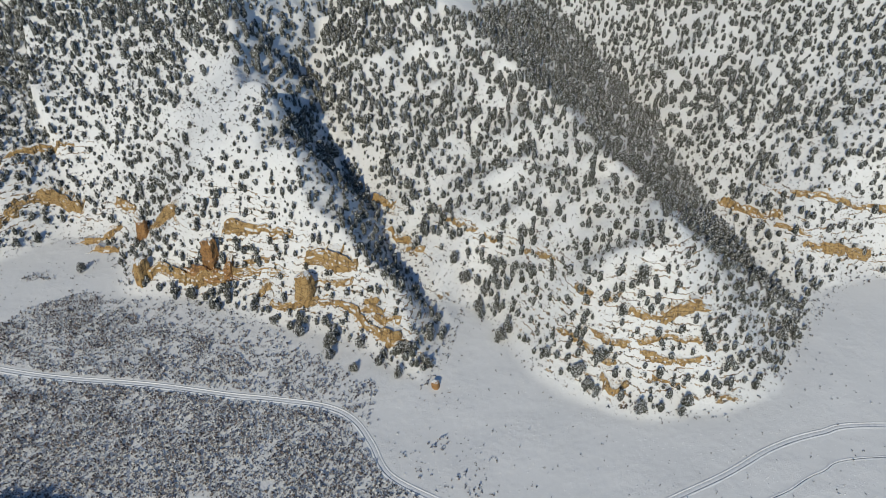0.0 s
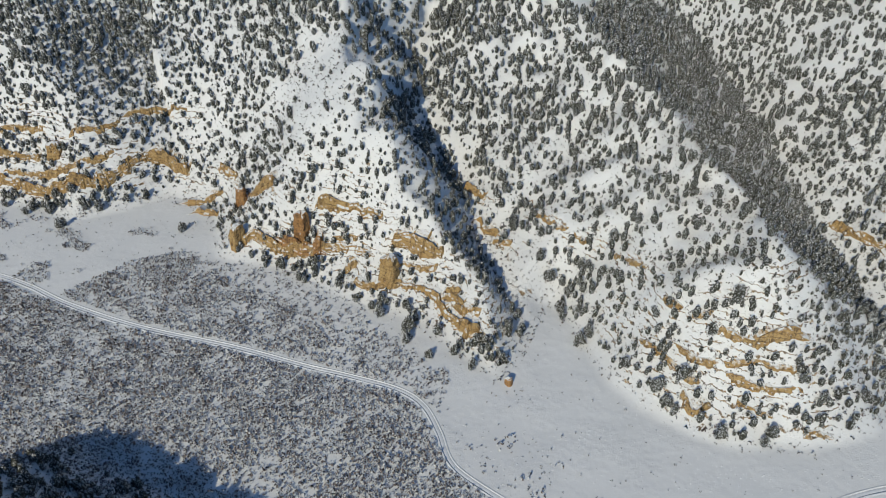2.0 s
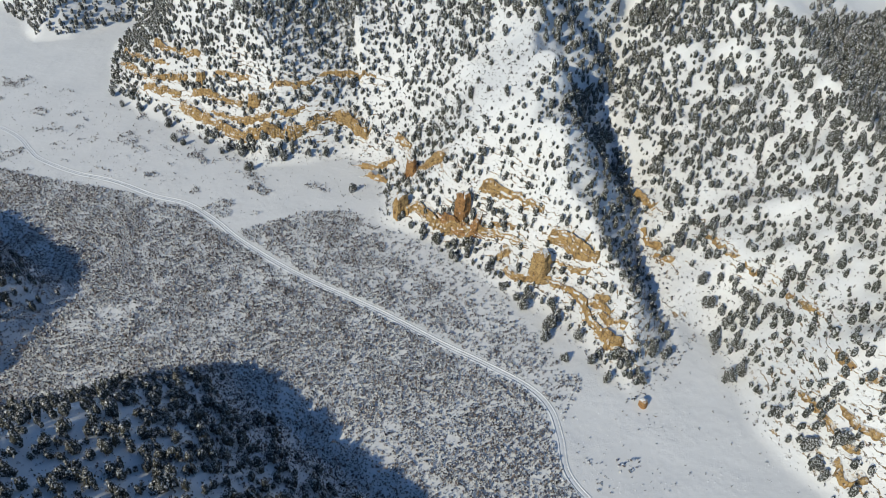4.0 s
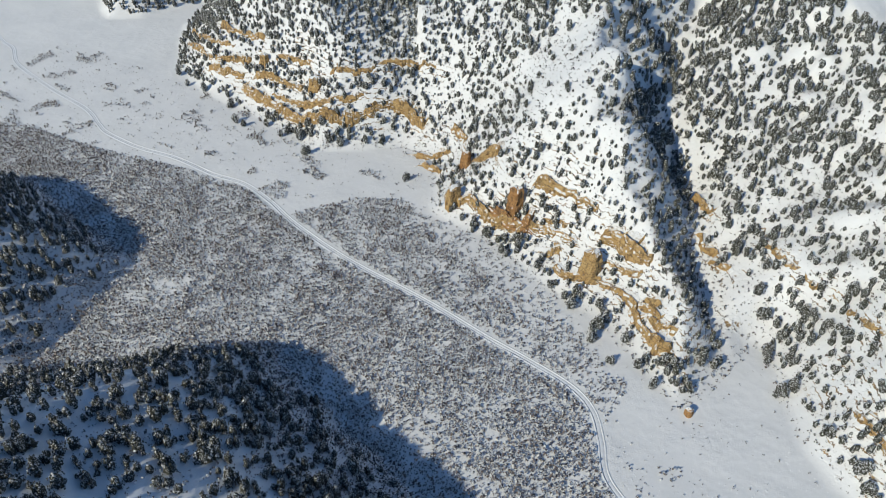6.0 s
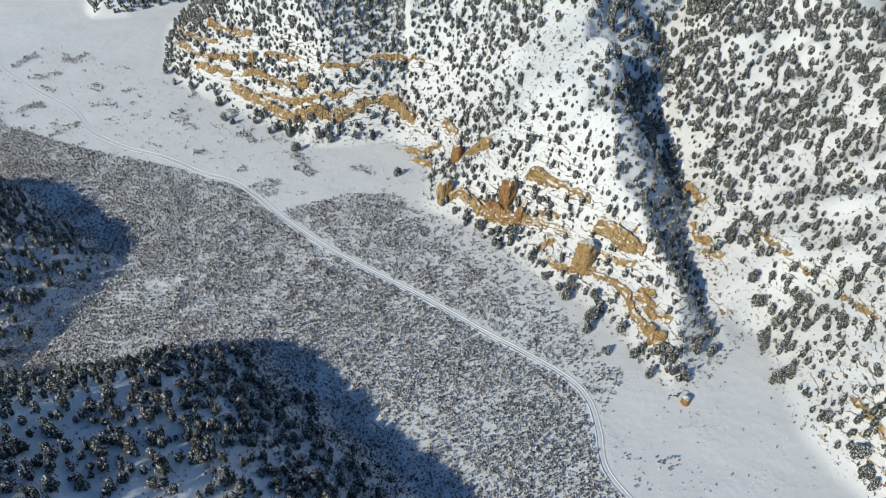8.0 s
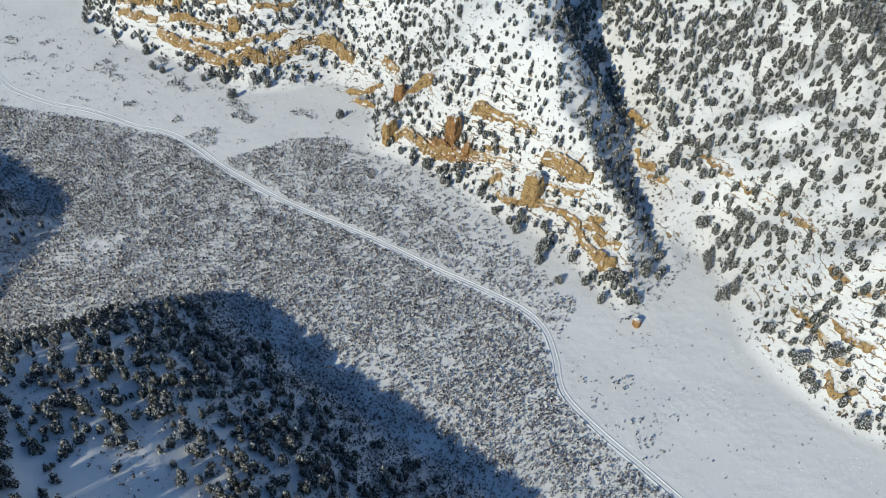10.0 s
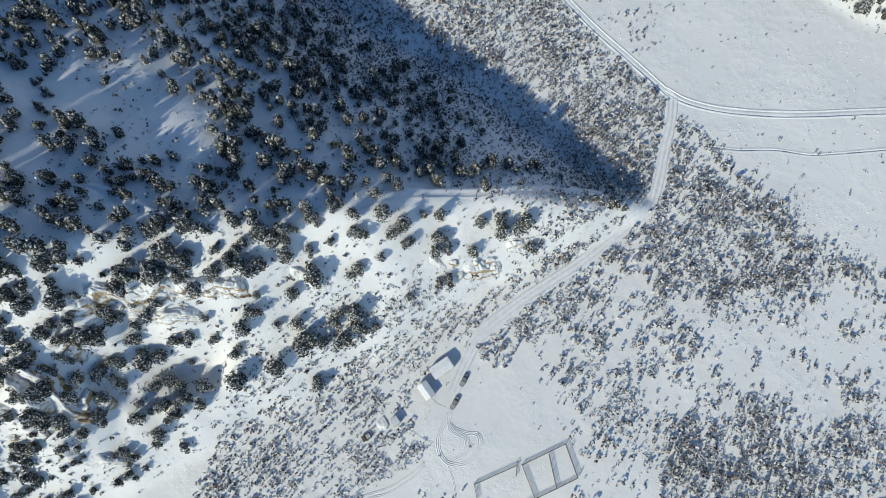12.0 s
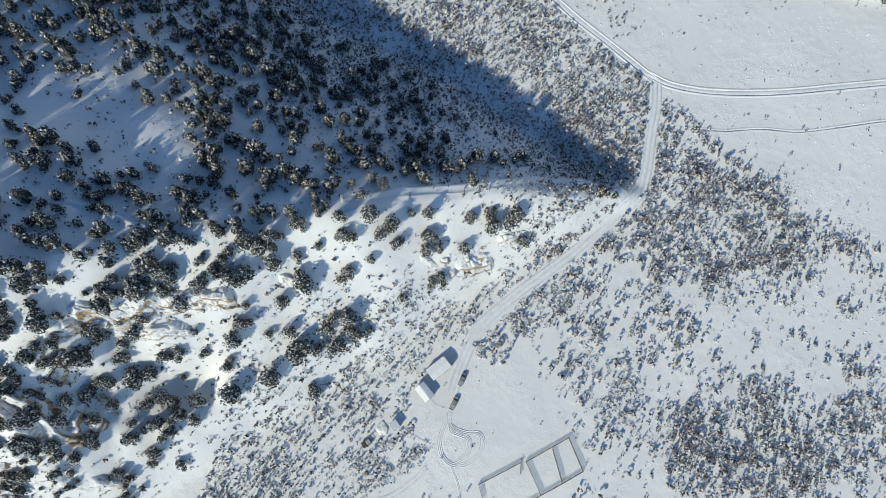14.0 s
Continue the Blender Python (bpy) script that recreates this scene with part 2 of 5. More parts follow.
def gully(x, y, line, left, right):
    """Flanks that climb from the bed of a gully, each side with its own steepness."""
    x, y = np.asarray(x, float), np.asarray(y, float)
    steep = np.where(left_of(x, y, line), left, right)
    low = np.full(x.shape, 1e9)
    for (ax, ay, az), (bx, by, bz) in zip(line, line[1:]):
        long = math.hypot(bx - ax, by - ay)
        s = np.clip(((x - ax) * (bx - ax) + (y - ay) * (by - ay)) / long**2, 0, 1)
        low = np.minimum(low, az + (bz - az) * s + steep * (np.hypot(np.hypot(x - ax - s * (bx - ax), y - ay - s * (by - ay)), 3) - 3))
    return low


def behind_foot(x, y):
    """How far points lie up behind the foot of the far slopes; below it, less than nothing."""
    d, _, _ = along(x, y, FOOT)
    return np.where(y > np.interp(x, [p[0] for p in FOOT], [p[1] for p in FOOT]), d, -d)


def slope_across(x, y):
    """The hillside across the valley with its gullies."""
    d = behind_foot(x, y)
    bent = d + 5 * waves(x, y, 42, 3) + 2 * waves(x, y, 17, 4)
    face = np.where(d > 0, 1.22 * (np.hypot(np.clip(bent, 0, 65), 19) - 19) + 0.72 * np.clip(bent - 65, 0, 240) + 0.3 * np.clip(bent - 305, 0, 900), 0)
    face = soft_min(face, gully(x, y, GULLY_MID, 1.0, 0.6) * (1 + np.where(left_of(x, y, GULLY_MID), 0.20, 0.06) * waves(x, y, 27, 9) + 0.06 * waves(x, y, 10, 10)), 3)
    face = soft_min(face, gully(x, y, GULLY_RIGHT, np.interp(y, [260, 330, 430], [0.80, 0.64, 0.42]), 0.56), 3)
    face = soft_min(face, gully(x, y, GULLY_LEFT, 0.5, 0.75), 8)
    face = soft_min(face, gully(x, y, GULLY_FAR, 0.6, 0.6), 8)
    return np.where(d > -20, np.maximum(face, 0), 0) + (0.9 * waves(x, y, 14, 5) + 0.35 * waves(x, y, 5, 6)) * np.clip((d - 8) / 20, 0, 1)


# Near spurs on this side: planes that rise from lines in plan (a point on it, the way uphill, the steepness, the lift).
SPUR_NEAR = [((33, 88), (-0.80, 0.60), 1.22, 0), ((33, 90), (-0.20, -0.98), 0.78, 0), ((33, 90), (-0.20, -0.98), 0.45, 13), ((-191, 121), (0.66, -0.75), 0.86, 0)]
SPUR_LEFT = [((-268, 134), (-0.15, -0.99), 0.82, 0), ((-268, 128), (-0.97, -0.24), 0.86, 0), ((-395, 138), (0.5, -0.87), 0.78, 0)]


def spur(x, y, planes, top):
    h = np.full(np.shape(x), float(top))
    wob = 4 * waves(x, y, 38, 11) + 1.6 * waves(x, y, 13, 12)
    for (px, py), (ux, uy), steep, lift in planes:
        h = soft_min(h, lift + steep * ((x - px) * ux + (y - py) * uy + wob), 5)
    return np.maximum(h, 0)


def height(x, y):
    x, y = np.asarray(x, float), np.asarray(y, float)
    south = np.clip((-x - 120) / 300, 0, 1) * np.clip((40 - y) / 200, 0, 1) * 60
    near = soft_max(spur(x, y, SPUR_NEAR, 70), spur(x, y, SPUR_LEFT, 52), 3)
    near = near + np.where(near > 6, south, 0)
    wx, wy = x + 7 * waves(x, y, 15, 13) + 3 * waves(x, y, 6, 14), y + 7 * waves(x, y, 15, 15) + 3 * waves(x, y, 6, 16)
    hollow = 11 * np.exp(-(((wx + 78) / 14) ** 2) - ((wy + 20) / 12) ** 2) - 7 * np.exp(-(((x + 97) / 9) ** 2) - ((y + 38) / 12) ** 2) - 4 * np.exp(-(((x + 90) / 7) ** 2) - ((y + 18) / 9) ** 2)
    near = np.where(near > 0, np.maximum(near - hollow * np.clip(near / 20, 0, 1), 0), 0)
    rough = np.clip(near / 12, 0, 1) * (1.1 * waves(x, y, 11, 7) + 0.3 * waves(x, y, 4.5, 8))
    crags = np.exp(-(((x + 84) / 22) ** 2) - ((y + 22) / 26) ** 2)
    rough = rough + crags * (1.9 * waves(x, y, 7, 17) + 0.9 * waves(x, y, 3.2, 18)) * np.clip(near / 12, 0, 1)
    floor = 0.25 * waves(x, y, 30, 1)
    return np.maximum(slope_across(x, y), near) + rough + floor
# ---- end of the land ----


# ---- building helpers ----
def mesh_object(name, verts, faces, mat, parent=None, smooth=False):
    """One mesh from arrays: verts (n, 3), faces (m, k) with k corners each."""
    me = bpy.data.meshes.new(name)
    verts, faces = np.asarray(verts, np.float32), np.asarray(faces, np.int32)
    k = faces.shape[1]
    me.vertices.add(len(verts))
    me.vertices.foreach_set("co", verts.ravel())
    me.loops.add(faces.size)
    me.loops.foreach_set("vertex_index", faces.ravel())
    me.polygons.add(len(faces))
    me.polygons.foreach_set("loop_start", np.arange(0, faces.size, k, dtype=np.int32))
    me.polygons.foreach_set("use_smooth", np.full(len(faces), smooth))
    me.update(calc_edges=True)
    me.materials.append(mat)
    ob = new(name, me)
    if parent:
        ob.parent = parent
    return ob


def sheet(nu, nv):
    """Faces of a grid of nu rows and nv columns of points."""
    i = np.arange((nu - 1) * nv).reshape(nu - 1, nv)[:, :-1].ravel()
    return np.stack([i, i + 1, i + nv + 1, i + nv], 1)


def part(name, bm, mat, parent, label=""):
    me = bpy.data.meshes.new(name)
    bm.to_mesh(me)
    bm.free()
    me.materials.append(mat)
    ob = new(name, me)
    ob.parent = parent
    return tagged(ob, label) if label else ob


def resampled(line, step):
    """A smooth line through the points, as places that lie about step apart."""
    p = np.array(line, float)
    ext = np.vstack([2 * p[0] - p[1], p, 2 * p[-1] - p[-2]])
    out = []
    for a, b, c, d in zip(ext, ext[1:], ext[2:], ext[3:]):
        n = max(2, int(np.linalg.norm(c - b) / step))
        t = np.linspace(0, 1, n, endpoint=False)[:, None]
        out.append(0.5 * (2 * b + (c - a) * t + (2 * a - 5 * b + 4 * c - d) * t**2 + (3 * b - a - 3 * c + d) * t**3))
    return np.vstack(out + [p[-1:]])


def normals_of(line):
    d = np.gradient(line, axis=0)
    d /= np.linalg.norm(d, axis=1)[:, None]
    return np.stack([-d[:, 1], d[:, 0]], 1)


# ---- ground ----
def stretched(low, high, step, edge, growth=1.22):
    mid = list(np.arange(low, high + step, step))
    s = step
    while mid[-1] < edge:
        s *= growth
        mid.append(mid[-1] + s)
    s = step
    while mid[0] > -edge:
        s *= growth
        mid.insert(0, mid[0] - s)
    return np.array(mid)


def make_ground():
    xs, ys = stretched(-560, 250, 2.2, 4500), stretched(-90, 470, 2.0, 4500)
    gx, gy = np.meshgrid(xs, ys)
    gz = height(gx, gy)
    ob = mesh_object("ground", np.stack([gx, gy, gz], -1).reshape(-1, 3), sheet(len(ys), len(xs)), SNOW, smooth=True)
    return tagged(ob, "snow-covered canyon floor and slopes with soft drifts", "snowy ground", kind="structure")


ground = make_ground()


def make_track(name, line, half, label, rut=0.14, proud=0.06, kind="structure", wheels=0.78, bank=0.10):
    """A packed snow track: banks at both sides and two wheel ruts."""
    c = resampled(line, 1.2)
    n = normals_of(c)
    across = [(-half - 0.5, -0.12), (-half, proud + bank), (-half + 0.35, proud), (-wheels - 0.28, proud), (-wheels, proud - rut * 0.6), (-wheels + 0.28, proud),
              (wheels - 0.28, proud), (wheels, proud - rut * 0.6), (wheels + 0.28, proud), (half - 0.35, proud), (half, proud + bank), (half + 0.5, -0.12)]
    rows = []
    for k, (u, z) in enumerate(across):
        xy = c + n * (u + 0.12 * waves(c[:, 0], c[:, 1], 7, 30 + k))[:, None]
        rows.append(np.column_stack([xy, height(xy[:, 0], xy[:, 1]) + z + 0.17 + 0.015 * waves(c[:, 0], c[:, 1], 4, 50 + k)]))
    v = np.stack(rows, 1)
    ob = mesh_object(name, v.reshape(-1, 3), sheet(len(c), len(across)), PACKED, smooth=True)
    return tagged(ob, label, "snowy track", kind=kind)


PACKED = make_plain("packed_snow", (0.80, 0.82, 0.85), 0.5, 0.0, (0.70, 0.715, 0.74), 0.7)
make_track("road", [(-900, 360), (-700, 300), (-581.2, 251.5), (-549.3, 244), (-520.8, 230.5), (-470.8, 222), (-422.5, 217.2), (-400, 210), (-384.9, 206), (-354.9, 206), (-325.9, 210.4), (-296.3, 211.2), (-273.6, 214.2), (-251.5, 210.4), (-223.2, 202.4), (-183, 196), (-136, 193.5), (-100, 189.7),
                    (-76, 188), (-55, 185.3), (-43, 179), (-34.5, 168), (-26, 154), (-10, 145), (8, 138), (27, 130.5)], 1.2, "rutted snow-packed valley track")
make_track("road", [(24, 132), (33, 131), (47, 133.9), (67, 141.5), (90, 153), (105, 161), (126, 173.9), (147, 182), (176, 187.6), (300, 190), (900, 150)], 1.2, "rutted snow-packed valley track", 0.24)
make_track("road", [(27, 131), (29.5, 122), (31.4, 110), (33.5, 98), (33.5, 89), (27.5, 77), (20.8, 64), (12, 50), (5.2, 38.8), (0.3, 28.4), (-0.8, 18), (-0.5, 8)], 1.6, "wide snow-packed track to the sheds", 0.26)
make_track("road", [(43, 118), (47.3, 119.3), (54.5, 121.6), (65, 126.5), (77.7, 130.4), (91.4, 137.7), (103, 144.2), (124, 153.4), (140, 162.8), (169, 171.5), (300, 176)], 0.4, "faint drifted-over side track", 0.04, -0.06, wheels=0.15, bank=0.07)


def make_bench(line, half, label):
    """A level path cut along a slope."""
    c = resampled(line, 1.0)
    n = normals_of(c)
    z = height(c[:, 0], c[:, 1])
    z = np.convolve(np.r_[[z[0]] * 4, z, [z[-1]] * 4], np.ones(9) / 9, "valid")
    s = np.arange(len(c))
    z = z - 1.1 * np.clip(1 - np.minimum(s, s[::-1]) / 9, 0, 1)
    rows = []
    for u, dz in ((-half - 2.2, -2.6), (-half - 0.5, -0.1), (-half, 0.42), (-half + 0.5, 0.25), (0, 0.12), (half - 0.5, 0.15), (half, 0.5), (half + 1.6, -2.2)):
        xy = c + n * (u + 0.2 * waves(c[:, 0], c[:, 1], 5, 60))[:, None]
        rows.append(np.column_stack([xy, z + dz + 0.1 * waves(xy[:, 0], xy[:, 1], 3, 61)]))
    v = np.stack(rows, 1)
    tagged(mesh_object("road", v.reshape(-1, 3), sheet(len(c), 8), SNOW, smooth=True), label, "snowy path", kind="structure")


make_bench([(27.3, 85.9), (13.3, 81.4), (-1.8, 73.4), (-14.9, 64.3), (-32.0, 53.4), (-40.4, 45.9), (-47.3, 38.8)], 1.3, "snowed-in path cut along the spur")
make_bench([(-72.4, 22.0), (-80.6, 16.7), (-87.3, 14.6), (-99.8, 14.2), (-108.5, 11.0)], 1.3, "snowed-in path cut along the spur")


# ---- cliffs ----
STRATA = []
CLIFFS = []


def contour(start, way, long):
    """A line that leaves a place along the slope's contour, on the side of the given way."""
    out, p = [], np.array(start, float)
    for _ in range(int(long / 0.75)):
        gx, gy = float(height(p[0] + 2, p[1]) - height(p[0] - 2, p[1])), float(height(p[0], p[1] + 2) - height(p[0], p[1] - 2))
        d = np.array([gy, -gx])
        d = d if d @ way > 0 else -d
        d = d / (np.linalg.norm(d) + 1e-6) + 0.8 * np.array(way) / (np.linalg.norm(way) + 1e-6)
        way = d / np.linalg.norm(d)
        p = p + 0.75 * way
        out.append(p)
    return np.array(out)


def make_band(line, tall, mat=None, seed=0, trail=7.0, label="ochre sandstone cliff band with snow on its ledges"):
    """A cliff band: layers of stone that step back as they rise, broken by joints, whose top runs back into the slope."""
    tall = np.atleast_1d(np.array(tall, float))
    c = resampled(line, 0.75)
    h0 = np.interp(np.linspace(0, 1, len(c)), np.linspace(0, 1, len(tall)), tall)
    if trail:
        lead, tail = contour(c[0], c[0] - c[min(4, len(c) - 1)], trail), contour(c[-1], c[-1] - c[-min(5, len(c))], trail)
        thin = np.linspace(0.5, 0.12, len(tail))
        h0 = np.concatenate([h0[0] * thin[::-1], h0, h0[-1] * thin])
        c = np.vstack([lead[::-1], c, tail])
    STRATA.append(c[::2])
    tall = float(tall.max())
    if tall > 2.5:
        CLIFFS.append(c[::2])
    n = normals_of(c)
    if np.mean(height(*(c + 4 * n).T) - height(*(c - 4 * n).T)) < 0:
        c, h0 = c[::-1], h0[::-1]
        n = normals_of(c)
    count = len(c)
    s = np.linspace(0, 1, count)
    ends = np.minimum(1, np.minimum(s, 1 - s) * count * 0.75 / 7) ** 0.8
    x, y = c[:, 0], c[:, 1]
    h = h0 * ends * np.maximum(0.16, 0.84 + 0.26 * waves(x, y, 13, seed) + 0.18 * waves(x, y, 3, seed + 1) + 0.15 * np.round(1.5 * waves(x, y, 5, seed + 7)))
    base = height(x, y) - 0.8
    joint = 0.8 * np.round(1.3 * waves(x, y, 3.5, seed + 2)) + 1.0 * waves(x, y, 9, seed + 3)
    steps = int(np.clip(tall * 1.6, 4, 15))
    run = np.arange(count) * 0.75
    prof = []
    for k in range(steps + 1):
        f = k / steps
        z = f * tall
        blocks = 0.95 * (hashed(np.floor(run / 2.6 + 0.6 * np.floor(z / 1.9)), np.floor(z / 1.9) + 0 * run, seed) - 0.5) * min(1, tall / 4)
        back = 0.20 * tall * f**1.6 + 0.30 * math.floor(3.4 * f) + 0.25 * waves(run + 3 * f, z + 0 * run, 2.4, seed + 10) + blocks - 0.25 * math.sin(3.1 * f)
        prof.append((back + joint * (1 - 0.5 * f), f))
    rows = [np.column_stack([c - n * 0.6, base - 2.5])]
    for back, f in prof:
        rows.append(np.column_stack([c + n * back[:, None], base + 0.8 * f + h * f]))
    for far, drop in ((0.22, 0.0), (0.7, 0.22), (1.3, 0.5), (2.2, 1.9)):
        q = c + n * (prof[-1][0] + far * h)[:, None]
        z = base + 0.8 + h * (1 + 0.03 * far) + 0.25 * waves(q[:, 0], q[:, 1], 3, seed + 5)
        rows.append(np.column_stack([q, np.minimum(z, np.maximum(height(q[:, 0], q[:, 1]) + 0.3, z - h * 0.25 * (1 + far))) if far < 2 else z - h * 1.6 - 3]))
    v = np.stack(rows, 1)
    chip = waves(v[..., 0] + 1.7 * v[..., 2], v[..., 1] - 1.3 * v[..., 2], 1.7, seed + 31) * min(0.34, tall * 0.07)
    v[:, 1:-4, :2] += (n[:, None] * chip[..., None])[:, 1:-4]
    ob = mesh_object("rock_ledge", v.reshape(-1, 3), sheet(count, len(rows))[:, ::-1], mat or OCHRE)
    return tagged(ob, label, "cliff", "cliff bands of the canyon side")


def make_tower(x, y, wide, deep, tall, turn, mat, seed, label):
    """A free-standing buttress: an upright block of rock with rounded corners, cracks and a broken top."""
    around, up = 40, 16
    a = np.linspace(0, 2 * np.pi, around, endpoint=False)
    box = 1 / np.maximum(np.abs(np.cos(a)) ** 5 + np.abs(np.sin(a)) ** 5, 1e-6) ** 0.2
    crack = -0.10 * (hashed(np.floor(a * 2.6), 0 * a, seed) > 0.6) - 0.16 * np.exp(-(((a - 4.6) / 0.09) ** 2))
    z0 = float(height(x, y)) - 4.0
    rows = []
    for k in range(up + 1):
        f = k / up
        lean = 1 - 0.22 * f**1.4 - (0.25 if k == up else 0)
        r = box * lean * (1 + crack * (0.4 + 0.6 * f) + 0.07 * waves(a * 2.2, 0 * a + f * 3, 0.8, seed) + 0.03 * ((k // 2) % 2))
        px, py = np.cos(a) * r * wide / 2, np.sin(a) * r * deep / 2
        t = radians(turn)
        top = 0.10 * tall * waves(px, py, 2.2, seed + 3) * f
        rows.append(np.column_stack([x + px * math.cos(t) - py * math.sin(t), y + px * math.sin(t) + py * math.cos(t) + 0.18 * tall * f, z0 + (tall + 4) * f + top]))
    v = np.stack(rows, 0)
    v = np.concatenate([v, v[:, :1]], 1)
    body = v.reshape(-1, 3)
    mid = np.array([[*v[-1].mean(0)]]) + (0, 0, 0.4)
    faces = sheet(up + 1, around + 1)
    i = up * (around + 1) + np.arange(around)
    lid = np.stack([i, i + 1, np.full(around, len(body)), np.full(around, len(body))], 1)
    bm = bmesh.new()
    vs = [bm.verts.new(p) for p in np.vstack([body, mid])]
    for f in faces:
        bm.faces.new([vs[q] for q in f])
    for f in lid:
        bm.faces.new([vs[q] for q in f[:3]])
    bmesh.ops.remove_doubles(bm, verts=bm.verts, dist=0.001)
    bmesh.ops.recalc_face_normals(bm, faces=bm.faces)
    bm.normal_update()
    for q in bm.verts:
        rough = 0.95 * noise.noise(q.co * 0.28 + Vector((seed, 0, 0))) + 0.45 * noise.noise(q.co * 0.8) + 0.22 * noise.noise(q.co * 2.1)
        q.co += q.normal * rough * min(1, wide / 7)
    me = bpy.data.meshes.new("rock_tower")
    bm.to_mesh(me)
    bm.free()
    me.materials.append(mat)
    return tagged(new("rock_tower", me), label, "rock tower")


def make_small_ledges(count, zone, seed, tall, mat):
    """Thin outcrops that follow the lie of the slope."""
    lrng = np.random.default_rng(seed)
    (x0, x1), (y0, y1) = zone
    x, y = lrng.uniform(x0, x1, count * 4), lrng.uniform(y0, y1, count * 4)
    keep = height(x, y) > 5
    x, y = x[keep][:count], y[keep][:count]
    lines = [np.column_stack([x, y])]
    for _ in range(12):
        gx, gy = height(x + 3, y) - height(x - 3, y), height(x, y + 3) - height(x, y - 3)
        g = np.hypot(gx, gy) + 1e-6
        x, y = x + 2 * gy / g, y - 2 * gx / g
        lines.append(np.column_stack([x, y]))
    lines = np.stack(lines, 1)
    for line in lines:
        make_band([tuple(p) for p in line[: lrng.integers(3, 9)]], lrng.uniform(*tall), mat, int(lrng.integers(1000)), 0, "thin snow-capped sandstone ledge on the slope")


def make_outcrop(line, half, tall, seed):
    """A broken ledge on the near spur: rounded blocks under pillows of snow, with clefts of bare stone between them."""
    c = resampled(line, 0.22)
    n = normals_of(c)
    if np.mean(height(*(c + 3 * n).T) - height(*(c - 3 * n).T)) < 0:
        c, n = c[::-1], normals_of(c[::-1])
    v = np.arange(-half, half + 0.01, 0.22)
    run = (np.arange(len(c)) * 0.22)[:, None] + 0 * v
    across = v + 0 * run
    px, py = c[:, :1] + n[:, :1] * v, c[:, 1:] + n[:, 1:] * v
    ends = np.clip(np.minimum(run, run[::-1]) / 2.5, 0, 1)
    cover = np.clip(1 - (np.abs(across) / half) ** 2, 0, 1) * ends
    cover = np.clip(cover * (1 + 0.7 * waves(px, py, 3, seed + 6)) - 0.15, 0, 1)
    wob = 0.9 * waves(px, py, 4, seed) + 0.4 * waves(px, py, 1.6, seed + 1)
    edge = across + wob
    rise = np.clip(edge / 0.3 + 0.5, 0, 1) * np.clip(1 - edge / half, 0, 1) ** 0.8
    low = 0.45 * np.clip((edge + 1.5) / 0.4, 0, 1) * np.clip(1 - edge / half, 0, 1)
    a, b = run / 2.7 + 0.5 * waves(px, py, 3, seed + 2), across / 1.8 + 0.5 * waves(px, py, 2.6, seed + 3)
    a = a + 0.5 * (np.floor(b) % 2)
    fa, fb = np.abs(2 * (a - np.floor(a)) - 1), np.abs(2 * (b - np.floor(b)) - 1)
    dome = np.clip(1 - fa**9 - fb**9, 0, 1) ** 0.5
    lump = hashed(np.floor(a), np.floor(b), seed)
    z = height(px, py) - 0.5 + cover ** 0.5 * (0.5 + tall * (0.8 * rise + low)) + cover * (dome * (0.5 + 0.8 * lump) - 0.7) + 0.12 * waves(px, py, 0.9, seed + 4)
    faces = sheet(len(c), len(v))
    make_band([tuple(p) for p in (c - 0.9 * n)[::6]], tall * 0.55, SHADED_BROWN, seed + 3000, 1.5, "dark ledge of bare sandstone under a snowy outcrop")
    ob = mesh_object("rock_outcrop", np.stack([px, py, z], -1).reshape(-1, 3), faces[:, ::-1], SNOWED, smooth=True)
    return tagged(ob, "broken sandstone outcrop with rounded snow-covered blocks on the spur", "rock outcrop", "outcrops of the near spur")


def make_boulder(x, y, wide, tall, mat, seed):
    """A block of rock, cracked and rounded, with snow on its top."""
    bm = bmesh.new()
    bmesh.ops.create_icosphere(bm, subdivisions=3, radius=1.0)
    for q in bm.verts:
        c = q.co.copy()
        edge = max(abs(c.x), abs(c.y), abs(c.z))
        c *= 0.55 + 0.45 / edge
        c *= 1 + 0.22 * noise.noise(c * 1.1 + Vector((seed, 0, 0))) + 0.10 * noise.noise(c * 3 + Vector((0, seed, 0)))
        q.co = Vector((c.x * wide / 2, c.y * wide * 0.33, c.z * tall / 2))
    me = bpy.data.meshes.new("boulder")
    bm.to_mesh(me)
    bm.free()
    me.materials.append(mat)
    ob = new("boulder", me)
    ob.matrix_basis = pose(x, y, float(height(x, y)) + tall * 0.04, 0, 0, seed * 37 % 360)
    return tagged(ob, "pale boulder half buried in snow on the spur", "boulder", "boulders of the near spur")


make_band([(-348.2, 285.9), (-318.4, 280.6), (-294.1, 277.2), (-272.4, 279.0), (-258.8, 284.0), (-247.0, 296.2), (-240.9, 305.1), (-229.4, 311.8), (-217.2, 308.8)], 7.6, seed=100)
make_band([(-384.5, 290.6), (-365.4, 291.1), (-352.1, 291.9)], 4.8, seed=140)
make_band([(-436.3, 315.9), (-401.1, 301.6), (-375.2, 296.3), (-351.8, 299.7)], 4.8, seed=180)
make_band([(-340.8, 292.9), (-326.4, 294.0), (-313.8, 293.2), (-299.9, 293.7)], 4.8, seed=220)
make_band([(-442.9, 327.7), (-402.3, 310.0), (-372.1, 305.2)], 3.8, seed=260)
make_band([(-394.4, 317.8), (-379.7, 314.1), (-349.7, 313.3)], 4.8, seed=300)
make_band([(-320.3, 286.0), (-292.0, 286.2), (-279.1, 287.7), (-264.8, 292.5), (-254.4, 300.9)], 3.8, seed=340)
